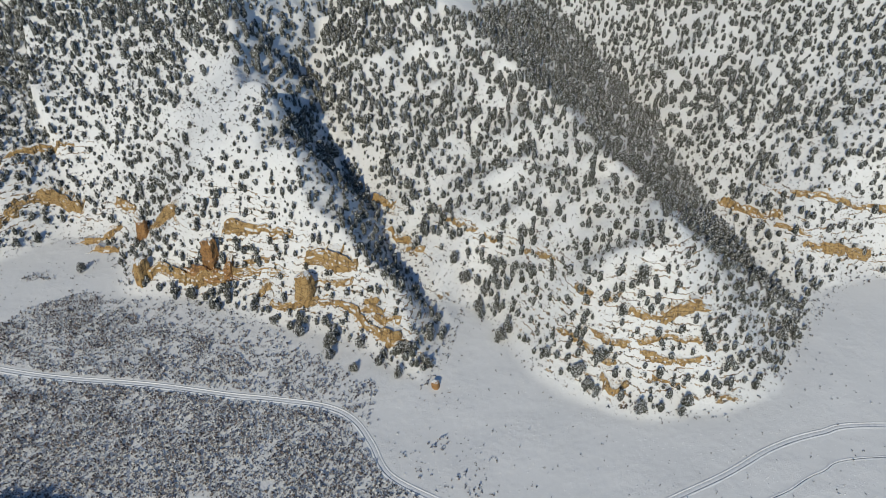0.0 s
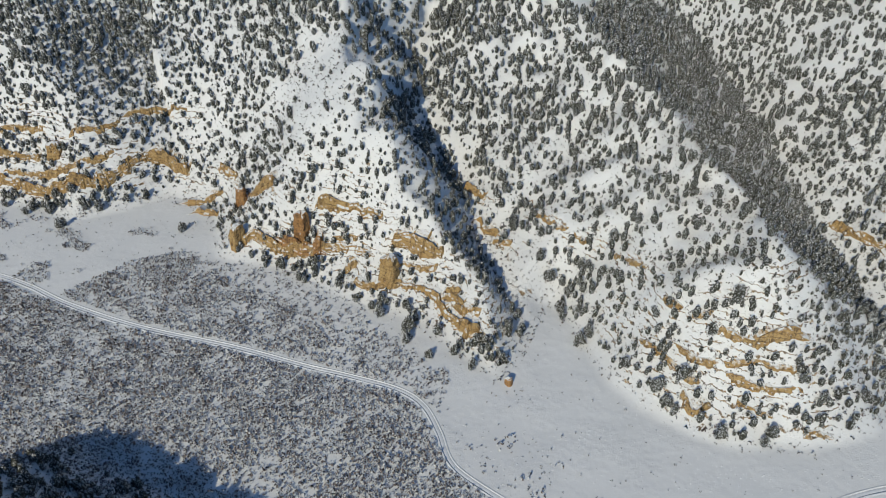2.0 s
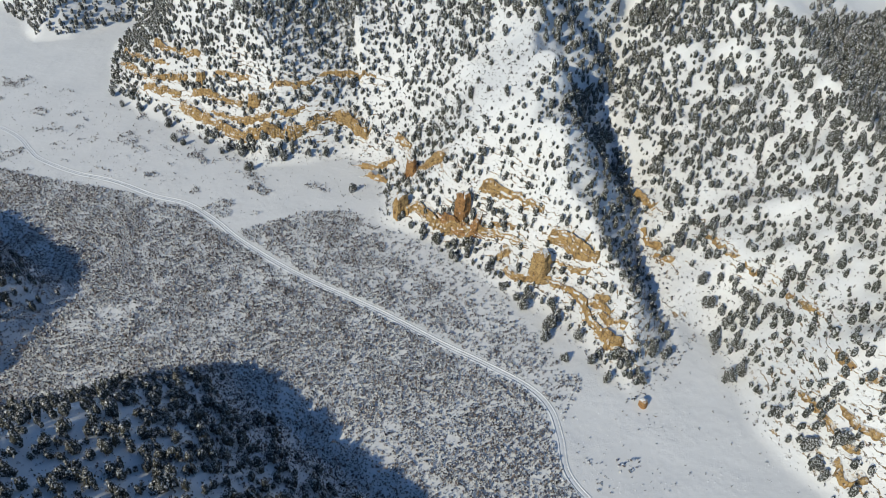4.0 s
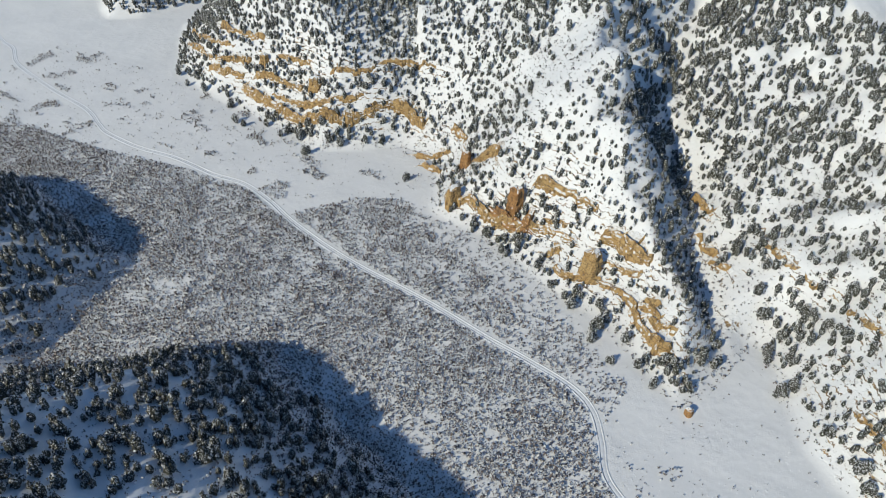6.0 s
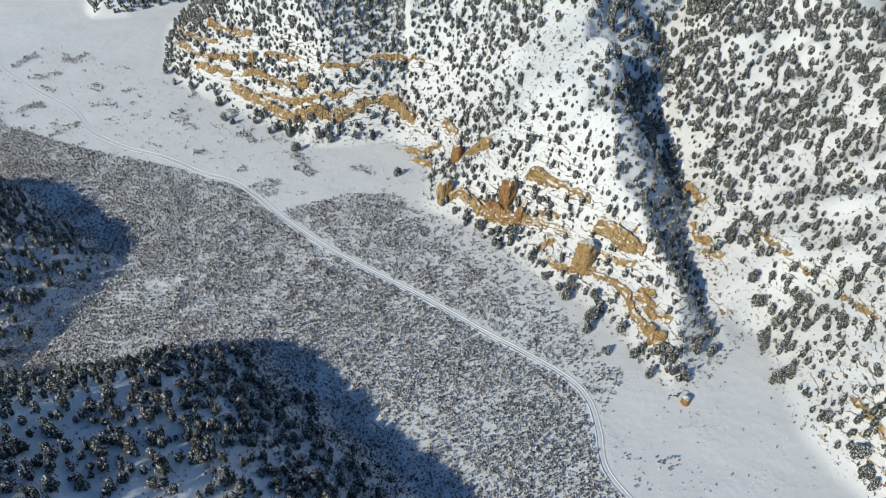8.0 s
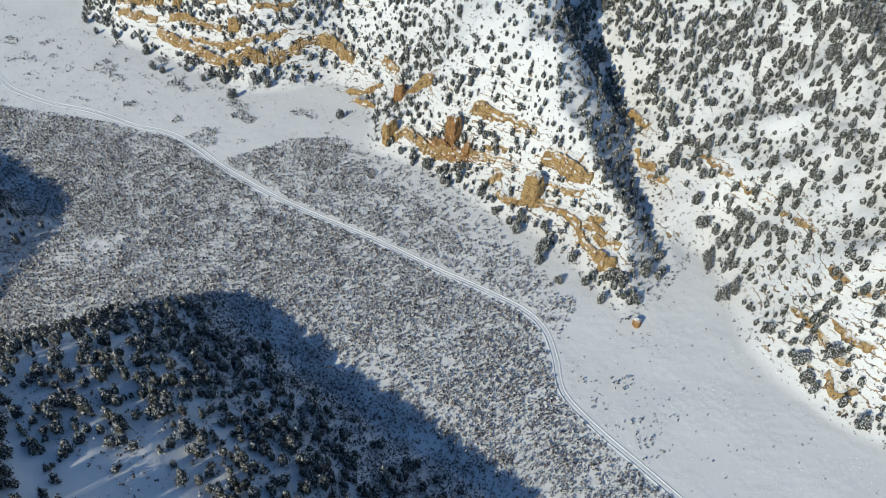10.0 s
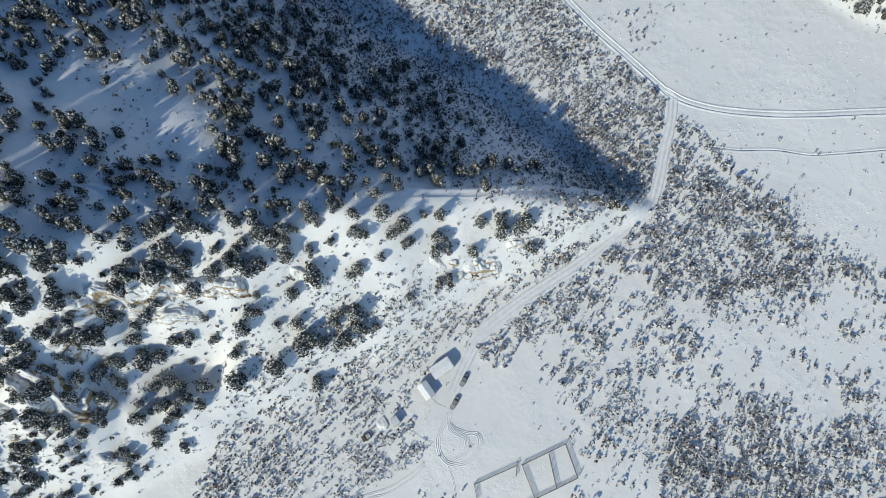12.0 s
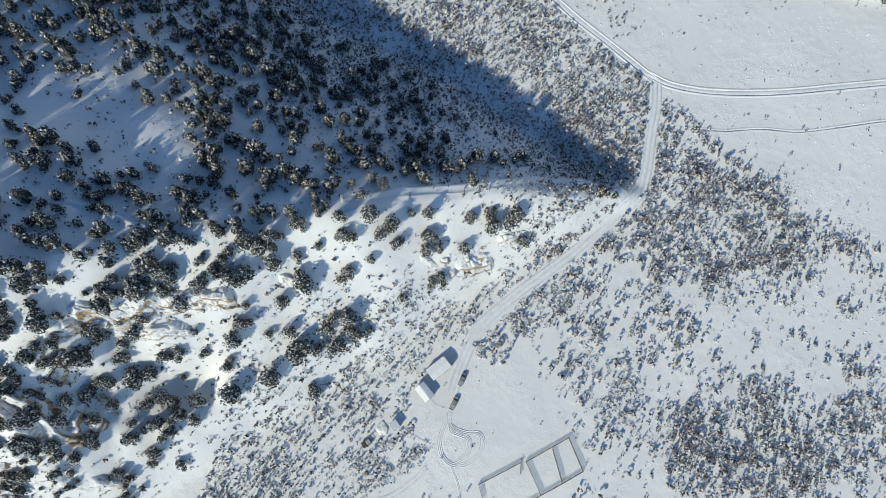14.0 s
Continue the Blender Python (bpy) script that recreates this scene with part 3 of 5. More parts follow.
make_band([(-280.7, 302.1), (-266.3, 306.3), (-257.0, 316.3), (-248.7, 325.2), (-239.5, 332.9), (-223.9, 333.9)], 3.8, seed=380)
make_band([(-329.7, 304.5), (-301.6, 305.6)], 2.8, seed=420)
make_band([(-175.1, 286.6), (-163.8, 285.3), (-150.0, 281.5)], 7.6, seed=460)
make_band([(-208.3, 290.5), (-200.2, 293.1), (-189.4, 297.3)], 3.8, seed=500)
make_band([(-194.0, 308.6), (-182.1, 303.4)], 5.7, seed=540)
make_band([(-198.5, 285.1), (-187.6, 283.3)], 3.8, seed=580)
make_band([(-12.9, 296.9), (-0.9, 286.0), (9.9, 279.6), (20.6, 273.7), (32.0, 263.7), (42.5, 253.6)], 2.2, seed=620)
make_band([(-52.8, 316.8), (-40.9, 308.7)], 4.8, seed=660)
make_band([(-40.5, 293.9), (-36.0, 287.7), (-29.7, 287.9)], 3.8, seed=700)
make_band([(-30.8, 281.7), (-21.3, 280.5)], 2.8, seed=740)
make_band([(72.1, 220.0), (78.2, 217.2), (84.9, 216.2), (92.1, 219.7), (102.5, 222.2)], 4.4, seed=780)
make_band([(41.9, 223.1), (51.7, 214.9), (60.2, 207.8), (65.9, 206.0)], 2.2, seed=820)
make_band([(70.1, 211.1), (80.4, 211.2), (92.0, 212.3), (103.0, 212.1)], 1.6, seed=860)
make_band([(76.1, 206.6), (82.7, 205.1), (95.2, 204.5), (106.3, 205.7)], 3.2, seed=900)
make_band([(81.4, 198.8), (89.3, 197.6), (96.3, 197.4)], 2.2, seed=940)
make_band([(59.8, 201.6), (65.4, 194.2), (71.2, 197.4)], 2.8, seed=980)
make_band([(103.7, 195.5), (108.8, 194.0), (114.4, 196.1)], 3.6, seed=1020)
make_band([(53.0, 220.2), (62.6, 213.2), (70.6, 211.1)], 1.7, seed=1060)
make_band([(49.0, 236.5), (60.1, 227.0), (70.0, 226.3)], 1.8, seed=1100)
make_band([(141.3, 325.5), (154.8, 314.2), (167.0, 308.9)], 4.8, seed=1140)
make_band([(176.1, 291.0), (193.1, 291.3), (212.8, 293.2)], 4.8, seed=1180)
make_band([(169.8, 323.5), (189.1, 313.8), (221.9, 311.3)], 2.8, seed=1220)
make_band([(163.4, 303.6), (175.6, 298.2)], 2.8, seed=1260)
make_band([(-168.6, 263.6), (-159.1, 257.9), (-154.1, 260.7), (-143.1, 257.8), (-135.3, 255.8), (-125.9, 255.2), (-118.0, 256.0), (-110.0, 257.0), (-102.2, 257.3), (-93.3, 255.8), (-84.0, 254.0)], (8.5, 8.5, 6.6, 6.6, 7.6, 8.5, 7.6, 4.8, 3.8, 3.8, 2.8), seed=1300)
make_band([(-120.0, 271.1), (-112.3, 271.0), (-101.4, 269.3), (-91.0, 267.2), (-84.7, 266.5)], (5.7, 6.6, 5.7, 4.8, 2.8), seed=1340)
make_band([(-110.2, 261.5), (-102.7, 261.2), (-94.3, 259.8)], 2.1, seed=1380)
make_band([(-76.7, 257.2), (-69.9, 257.2), (-63.1, 255.4), (-55.8, 252.8), (-52.1, 252.3)], (4.8, 7.6, 8.5, 9.5, 8.5), seed=1420)
make_band([(-99.6, 248.6), (-94.8, 250.7)], 3.3, seed=1460)
make_band([(-92.5, 243.9), (-84.8, 240.5), (-78.8, 240.9), (-73.7, 241.5), (-69.5, 243.1)], (2.8, 3.8, 3.8, 3.8, 2.8), seed=1500)
make_band([(-72.9, 249.3), (-67.1, 250.0), (-59.5, 249.1), (-53.3, 249.4)], (3.8, 2.8, 2.8, 2.8), seed=1540)
make_band([(-71.6, 241.6), (-62.1, 240.7), (-53.9, 238.5), (-50.1, 235.1), (-47.1, 230.5), (-42.1, 225.7), (-35.7, 221.9), (-32.9, 218.5), (-28.0, 219.4)], (2.4, 2.8, 3.8, 4.8, 4.8, 3.8, 4.8, 6.6, 4.8), seed=1580)
make_band([(-49.7, 235.7), (-41.9, 235.7), (-37.5, 232.7)], 3.3, seed=1620)
make_band([(-46.7, 239.2), (-40.4, 237.8)], 3.3, seed=1660)
make_band([(-37.3, 229.6), (-28.6, 227.7)], 3.3, seed=1700)
make_band([(-41.2, 231.6), (-35.8, 227.9)], 3.8, seed=1740)
make_band([(-140.6, 258.4), (-132.1, 257.2), (-122.1, 255.4), (-115.1, 256.5)], 9.0, RUST, seed=1780)
make_outcrop([(-93.2, -10.9), (-90.7, -8.3), (-86.4, -8.2), (-84.3, -6.0), (-80.4, -1.6), (-75.8, 1.5), (-69.3, 4.9), (-62.3, 8.7)], 3.6, 3.2, 1)
make_outcrop([(-88.0, -12.1), (-84.5, -10.0), (-79.7, -7.9), (-74.8, -4.8), (-70.6, -2.7)], 2.6, 1.8, 2)
make_outcrop([(-98.6, -26.8), (-96.9, -21.7), (-95.9, -16.6), (-91.8, -10.3)], 2.4, 2.2, 3)
make_outcrop([(-95.0, -28.3), (-94.2, -24.6), (-94.5, -22.5)], 2.0, 1.6, 4)
make_outcrop([(-103.9, -31.9), (-97.8, -33.3), (-93.7, -35.7), (-91.2, -39.4), (-88.1, -39.5)], 4.2, 4.4, 5)
make_outcrop([(-110.2, -36.2), (-105.6, -38.0), (-100.0, -39.3), (-94.4, -42.4)], 3.6, 3.6, 6)
make_outcrop([(-88.5, -32.7), (-88.6, -30.1), (-89.3, -26.9)], 2.0, 1.6, 7)
make_outcrop([(-109.5, -48.1), (-106.9, -47.3), (-103.0, -49.0), (-98.4, -51.6)], 3.2, 2.6, 8)
make_outcrop([(-94.1, -53.2), (-88.8, -54.3), (-83.5, -51.7), (-78.2, -50.3)], 3.0, 2.2, 9)
make_outcrop([(-56.1, 17.8), (-52.4, 18.4), (-48.1, 18.1), (-43.9, 19.9)], 2.2, 1.5, 10)
make_outcrop([(-23.9, 40.7), (-20.3, 40.0), (-16.0, 39.2)], 2.2, 1.3, 11)
make_outcrop([(-12.6, 41.9), (-10.1, 44.4), (-5.5, 46.8), (-2.0, 50.3)], 3.4, 2.0, 12)
make_outcrop([(-4.0, 54.5), (-0.5, 57.0), (2.5, 57.4)], 2.4, 1.5, 13)
make_tower(-127.0, 263.2, 8.5, 7, 13, -20, RUST, 7, "rust-coloured sandstone tower streaked with snow")
make_tower(-75.9, 244.8, 9, 7.5, 13, -15, OCHRE, 18, "ochre sandstone tower with a snow-capped top")
make_tower(-161.7, 258.6, 5.5, 8, 11, -20, OCHRE, 29, "ochre sandstone fin at the end of a cliff band")
make_tower(-10.5, 198.4, 3.4, 3.2, 3.8, -20, RUST, 40, "small ochre rock knob at the foot of the spur")
make_tower(-289.3, 296.8, 9, 8, 6, 10, OCHRE, 51, "rounded ochre sandstone knob among junipers")
make_tower(-338.3, 300.7, 6, 5, 7, 10, OCHRE, 62, "ochre sandstone block on a ledge")
make_tower(-170.6, 285.2, 7, 5, 9, -10, RUST, 73, "weathered rust-coloured sandstone column on a ledge")
make_small_ledges(75, ((-125, -15), (212, 258)), 50, (0.4, 1.2), SHADED_BROWN)
make_small_ledges(50, ((-360, -215), (280, 318)), 51, (0.4, 1.2), SHADED_BROWN)
make_small_ledges(36, ((30, 150), (198, 246)), 52, (0.4, 1.0), SHADED_BROWN)
make_small_ledges(14, ((170, 250), (285, 325)), 53, (0.5, 1.2), SHADED_BROWN)
make_small_ledges(14, ((-200, -100), (250, 290)), 54, (0.4, 1.1), SHADED_BROWN)
brng = random.Random(12)
for bx, by in ((-104.5, -39.0), (-96.4, -35.5), (-91.1, -37.7), (-93.3, -46.9), (-100.8, -55.6), (-104.8, -64.1), (-89.6, -33.6), (-86.9, -9.4), (-84.2, -6.5), (-8.6, 46.9), (-17.2, 40.5)):
    for k in range(3):
        w = brng.uniform(1.6, 4.4)
        make_boulder(bx + brng.uniform(-4, 4), by + brng.uniform(-3, 3), w, w * brng.uniform(0.5, 0.9), PALE, brng.randrange(900))


def bare_the_ledges():
    """Rock shows through the snow in thin lines round the cliff bands."""
    places = np.vstack(STRATA)
    tree = kdtree.KDTree(len(places))
    for k, (x, y) in enumerate(places):
        tree.insert((x, y, 0), k)
    tree.balance()
    me = ground.data
    co = np.empty(len(me.vertices) * 3, np.float32)
    me.vertices.foreach_get("co", co)
    co = co.reshape(-1, 3)
    near = np.flatnonzero((co[:, 2] > 2) & (np.abs(co[:, 0] + 150) < 420) & (np.abs(co[:, 1] - 170) < 260))
    bare = np.zeros(len(co), np.float32)
    for k in near:
        bare[k] = max(0.0, 1 - tree.find((co[k, 0], co[k, 1], 0))[2] / 10.5) * (1 if co[k, 1] > 130 else 0.5)
    me.attributes.new("bare_rock", "FLOAT", "POINT").data.foreach_set("value", bare)


bare_the_ledges()


# ---- trees ----
def crown_width(f, cone):
    """How wide a crown is at a part of its height: round and full below, drawn in above the middle."""
    if f < 0.36:
        return 0.70 + 0.30 * math.sin(f / 0.36 * 1.571)
    return max(0.0, 1 - ((f - 0.36) / 0.66) ** 2) ** cone


def tuft_cloud(rng, count, wide, tall, low, size, cone, core=0.90, rings=4, around=6, spread=0.26):
    """A crown of small pointed tufts round a dark, lumpy body: verts, triangles and which triangles are the body."""
    verts, tris, heart = [], [], []
    lobes = [(0, 0, 1, 1)] + [(rng.uniform(-spread, spread), rng.uniform(-spread, spread), rng.uniform(0.42, 0.75), rng.uniform(0.45, 0.92)) for _ in range(rng.choice((0, 1, 1) if rings < 4 else (1, 2, 2, 3)) if core else 0)]
    for lx, ly, lw, lt in lobes if core else ():
        start = len(verts)
        for i in range(rings):
            f = (i + 0.15) / (rings - 0.7)
            r = wide * lw * core * crown_width(min(f, 0.95), cone)
            for j in range(around):
                a = j * 6.283 / around + i * 0.5
                k = r * rng.uniform(0.74, 1.14)
                verts.append((lx + math.cos(a) * k, ly + math.sin(a) * k, low + f * (tall * lt * 0.95 - low) * rng.uniform(0.94, 1.04)))
        for i in range(rings - 1):
            for j in range(around):
                a, b = start + i * around + j, start + i * around + (j + 1) % around
                tris += [(a, b, b + around), (a, b + around, a + around)]
        top = start + (rings - 1) * around
        tris += [(top, top + j, top + j + 1) for j in range(1, around - 1)]
    heart += [1] * len(tris)
    for _ in range(count):
        f = rng.random() ** 0.8
        lx, ly, lw, lt = rng.choice(lobes)
        z = low + f * (tall * lt - low)
        r = wide * lw * crown_width(f, cone) * (0.80 + 0.24 * rng.random())
        a = rng.random() * 6.283
        out = Vector((math.cos(a), math.sin(a), 0.1 + 1.2 * f * f + rng.uniform(-0.3, 0.3))).normalized()
        p = Vector((lx + math.cos(a) * r, ly + math.sin(a) * r, z))
        side = out.cross(Vector((0, 0, 1))).normalized()
        up = side.cross(out)
        s = size * rng.uniform(0.6, 1.4)
        turn = rng.random() * 6.283
        k = len(verts)
        for q in range(3):
            b = turn + q * 2.094
            verts.append(tuple(p + (side * math.cos(b) + up * math.sin(b)) * s - out * s * 0.25))
        verts.append(tuple(p + out * s * rng.uniform(0.4, 0.9)))
        tris += [(k, k + 1, k + 3), (k + 1, k + 2, k + 3), (k + 2, k, k + 3)]
        heart += [0, 0, 0]
    return np.array(verts), np.array(tris), np.array(heart)


def scattered(rng, x0, x1, y0, y1, step, density):
    """Places on a shaken grid, kept by a density from 0 to 1."""
    gx, gy = np.meshgrid(np.arange(x0, x1, step), np.arange(y0, y1, step))
    gx = gx.ravel() + rng.uniform(-0.6, 0.6, gx.size) * step
    gy = gy.ravel() + rng.uniform(-0.6, 0.6, gy.size) * step
    keep = rng.random(gx.size) < density(gx, gy)
    return gx[keep], gy[keep]


def two_toned(ob, heart, mat):
    ob.data.materials.append(mat)
    ob.data.polygons.foreach_set("material_index", np.asarray(heart, np.int32))
    return ob


def joined_plants(name, clouds, mat, xs, ys, wide, tall, rng, sink=0.1, heart=HEART):
    """Many plants as one mesh."""
    vs, fs, hs, k = [], [], [], 0
    zs = height(xs, ys)
    pick = rng.integers(0, len(clouds), len(xs))
    turn = rng.uniform(0, 6.283, len(xs))
    for x, y, z, s, t, c, up in zip(xs, ys, zs, wide, turn, pick, tall):
        v, f, h = clouds[c]
        co, si = math.cos(t) * s, math.sin(t) * s
        vs.append(np.column_stack([v[:, 0] * co - v[:, 1] * si + x, v[:, 0] * si + v[:, 1] * co + y, v[:, 2] * up + z - sink]))
        fs.append(f + k)
        hs.append(h)
        k += len(v)
    return two_toned(mesh_object(name, np.vstack(vs), np.vstack(fs), mat, smooth=True), np.concatenate(hs), heart)


def make_tree_kinds(count, tufts, wide, tall, cone, trng):
    """Trees of one metre across and one metre tall, each a trunk and a crown; scaled where they stand."""
    kinds = []
    for _ in range(count):
        v, f, h = tuft_cloud(trng, tufts, 0.5, 1.0, 0.06, 0.056, cone, 0.66, 6, 8, 0.4)
        crown = two_toned(mesh_object("crown", v, f, NEEDLES), h, HEART).data
        bm = bmesh.new()
        bmesh.ops.create_cone(bm, cap_ends=True, segments=7, radius1=0.055, radius2=0.012, depth=0.85, matrix=Matrix.Translation((0, 0, 0.36)))
        for k in range(5):
            a = k * 1.26 + trng.random()
            m = Matrix.Translation((0, 0, 0.18 + 0.11 * k)) @ Matrix.Rotation(a, 4, "Z") @ Matrix.Rotation(radians(62), 4, "Y") @ Matrix.Translation((0, 0, 0.17))
            bmesh.ops.create_cone(bm, cap_ends=True, segments=5, radius1=0.018, radius2=0.005, depth=0.34, matrix=m)
        trunk = bpy.data.meshes.new("trunk")
        bm.to_mesh(trunk)
        bm.free()
        trunk.materials.append(BARK)
        kinds.append((trunk, crown))
    for ob in [o for o in scene.objects if o.name.startswith("crown") and o.parent is None]:
        bpy.data.objects.remove(ob)
    return kinds


def plant(kind, x, y, wide, tall, turn, label, group, name="juniper_tree"):
    root = new(name)
    root.matrix_basis = Matrix.LocRotScale((x, y, float(height(x, y)) - 0.15), Euler((0, 0, turn)), (wide, wide, tall))
    for n, me in zip(("trunk", "crown"), kind):
        new(n, me).parent = root
    return tagged(root, label, "tree", group)


rng = np.random.default_rng(5)
prng = random.Random(4)
FAR_TREES = [tuft_cloud(prng, 11, 0.5, 1.0, 0.02, 0.10, c, 0.76, 3, 6) for c in (0.45, 0.5, 0.55, 0.6, 0.7, 0.8, 0.5, 0.6, 0.45, 0.9)]
MID_TREES = [tuft_cloud(prng, 66, 0.5, 1.0, 0.03, 0.080, c, 0.66, 4, 6, 0.36) for c in (0.45, 0.5, 0.6, 0.7, 0.8, 0.55)]
KINDS = make_tree_kinds(7, 320, 1, 1, 0.8, prng)


def slope_density(x, y):
    """How thickly trees stand on the far slopes."""
    d = behind_foot(x, y)
    m, _, _ = along(x, y, [p[:2] for p in GULLY_MID])
    r, _, _ = along(x, y, [p[:2] for p in GULLY_RIGHT])
    ml, rl = left_of(x, y, GULLY_MID), left_of(x, y, GULLY_RIGHT)
    base = 0.50 + 0.08 * waves(x, y, 30, 21) + 0.2 * waves(x, y, 12, 22)
    base = base + np.where(ml, 0.14, np.where(rl & (d > 38), 0.05, -0.03)) + np.clip((d - 70) / 100, 0, 0.4) * np.where(ml, 0.6, 0.35)
    base = np.where((m < 44) & ml, 0.60, base)
    base = np.where((r < np.interp(y, [200, 250, 330, 420], [78, 60, 55, 90])) & rl & (d > 6), 0.64, base)
    base = np.where((m < 40) & ~ml & (y > 345), np.maximum(base, 0.85), base)
    dome = np.hypot((x + 132) / 26, (y - 335) / 34) + 0.35 * waves(x, y, 14, 48)
    base = np.where(dome < 1, 0.08, base)
    base = np.where((x < -215) & (d > 30), np.maximum(base, 0.85), base)
    base = np.where((m < 7) & ~ml, base * 0.4, base)
    hollow = np.hypot((x + 212) / 20, (y - 285) / 22)
    base = np.where(hollow < 1, 0.02, base)
    fan = along(x, y, [(0, 180), (3, 215), (-4, 246), (-16, 272)])[0]
    base = np.where((fan < 13) & ~((x < -2) & ml & (fan > 6)), 0.01, base)
    return np.where(d > 7, np.clip(base, 0.01, 1), 0)


tx, ty = scattered(rng, -620, 255, 180, 520, 2.75, slope_density)
seen = (ty < np.interp(tx, [-620, -500, -300, -240, -140, -100, -60, 0, 50, 150, 250], [420, 425, 450, 460, 445, 490, 455, 425, 510, 490, 440]))
tx, ty = tx[seen], ty[seen]
faces = np.vstack(CLIFFS)
beside = kdtree.KDTree(len(faces))
for k, (x, y) in enumerate(faces):
    beside.insert((x, y, 0), k)
beside.balance()
roomy = np.array([beside.find((x, y, 0))[2] for x, y in zip(tx, ty)]) > rng.uniform(0.5, 4.5, len(tx))
tx, ty = tx[roomy], ty[roomy]


def thicket(x, y):
    """The dense belt of wood on the shady flank of the eastern gully."""
    r, _, _ = along(x, y, [p[:2] for p in GULLY_RIGHT])
    reach = np.interp(y, [250, 330, 420], [30, 62, 112])
    belt = left_of(x, y, GULLY_RIGHT) & (r < reach) & (x > 0)
    return np.where(belt & (behind_foot(x, y) > 8) & (y < 470), 0.60 - 0.38 * r / reach + 0.35 * waves(x, y, 9, 33), 0)


ex, ey = scattered(rng, -20, 190, 200, 470, 3.1, thicket)
wide = 1.5 + 2.6 * rng.random(len(ex))
tagged(joined_plants("flank_woods", FAR_TREES, NEEDLES_WHITE, ex, ey, wide, wide * rng.uniform(1.0, 1.5, len(ex)), rng, heart=HEART_WHITE), "dense belt of frosted conifers on the shady flank", "woods", kind="stuff")
wide = (1.35 + 2.9 * rng.random(len(tx)) ** 1.4) * (1 + 0.16 * np.clip((behind_foot(tx, ty) - 60) / 60, 0, 1)) * (1 + 0.15 * waves(tx, ty, 40, 28))
tagged(joined_plants("slope_woods", FAR_TREES, NEEDLES, tx, ty, wide, wide * rng.uniform(1.05, 1.65, len(tx)), rng), "dark junipers and pines dusted with snow on the slopes", "woods", kind="stuff")


def spur_density(x, y):
    """Trees on the near spurs: thick behind the crest, open on the sunny side."""
    near = np.maximum(spur(x, y, SPUR_NEAR, 70), spur(x, y, SPUR_LEFT, 52))
    sunny = (x - 33) * -0.80 + (y - 88) * 0.60
    base = np.where(sunny < 24, 0.36, np.where(x > -85, 0.66, 0.52)) + 0.22 * waves(x, y, 24, 23) + 0.22 * waves(x, y, 9, 29) + np.where(x < -45, 0.10, 0) + np.where((x < -72) & (sunny > -60), 0.10, 0) + np.where((x < -68) & (y < -8), 0.25, 0) + np.where(x < -125, 0.22, 0) + np.where(x < -230, 0.1, 0)
    glade = np.hypot((x + 110) / 25, (y - 42 + 0.25 * (x + 110)) / 11) + 0.45 * waves(x, y, 10, 47)
    base = np.where(glade < 1, 0.05, base) * np.where(sunny > 8, np.clip((near - 3) / 14, 0.12, 1), 1)
    return np.where(near > 3, np.clip(base, 0.05, 0.95), 0.0)


nx, ny = scattered(rng, -480, 30, -110, 165, 4.0, spur_density)


def understorey(x, y):
    """Young trees between the grown ones, thickest on the western shoulder."""
    glade = np.hypot((x + 110) / 25, (y - 42 + 0.25 * (x + 110)) / 11) + 0.45 * waves(x, y, 10, 47)
    sunny = (x - 33) * -0.80 + (y - 88) * 0.60
    return np.where((spur(x, y, SPUR_NEAR, 70) > 4) & (glade > 1.1), np.clip((-x - 82) / 16, 0, 1) * 0.26 + np.where(sunny > 45, 0.13, 0.04) + 0.15 * waves(x, y, 14, 43), 0)


ux, uy = scattered(rng, -150, 10, -70, 130, 4.0, understorey)
grown = len(nx)
nx, ny = np.concatenate([nx, ux]), np.concatenate([ny, uy])
seen = ny > np.interp(nx, [-480, -300, -240, -140, -118, -110], [180, 85, 45, 10, 0, -120])
first = (np.arange(len(nx)) < grown)[seen]
nx, ny = nx[seen], ny[seen]
wide = np.where(first, rng.uniform(2.1, 4.5, len(nx)), rng.uniform(1.2, 2.8, len(nx)))
tall = wide * rng.uniform(1.2, 1.8, len(nx))
OPEN_SIDE = [(-62.7, 22.9, 5.5), (-59.6, 23.1, 4.0), (-56.4, 21.0, 4.6), (-48.6, 19.2, 5.9), (-53.0, 12.9, 4.3), (-47.8, 29.8, 2.5), (-42.1, 34.7, 4.6), (-44.7, 38.1, 3.5), (-39.4, 27.5, 4.3), (-37.6, 42.3, 5.2), (-34.2, 39.3, 3.7), (-32.2, 43.1, 4.6), (-34.9, 33.1, 3.0), (-29.6, 39.9, 3.4),
             (-41.1, 24.7, 3.1), (-28.6, 48.7, 2.5), (-24.3, 51.0, 3.8), (-22.9, 45.9, 4.3), (-21.8, 42.3, 4.4), (-19.1, 44.7, 3.5), (-15.8, 38.0, 4.0), (-17.4, 35.7, 3.3), (-12.2, 48.1, 3.9), (-13.2, 56.1, 3.9), (-8.4, 59.3, 3.9), (-6.3, 56.7, 5.4), (-1.2, 62.4, 6.2), (3.2, 58.2, 3.8)]
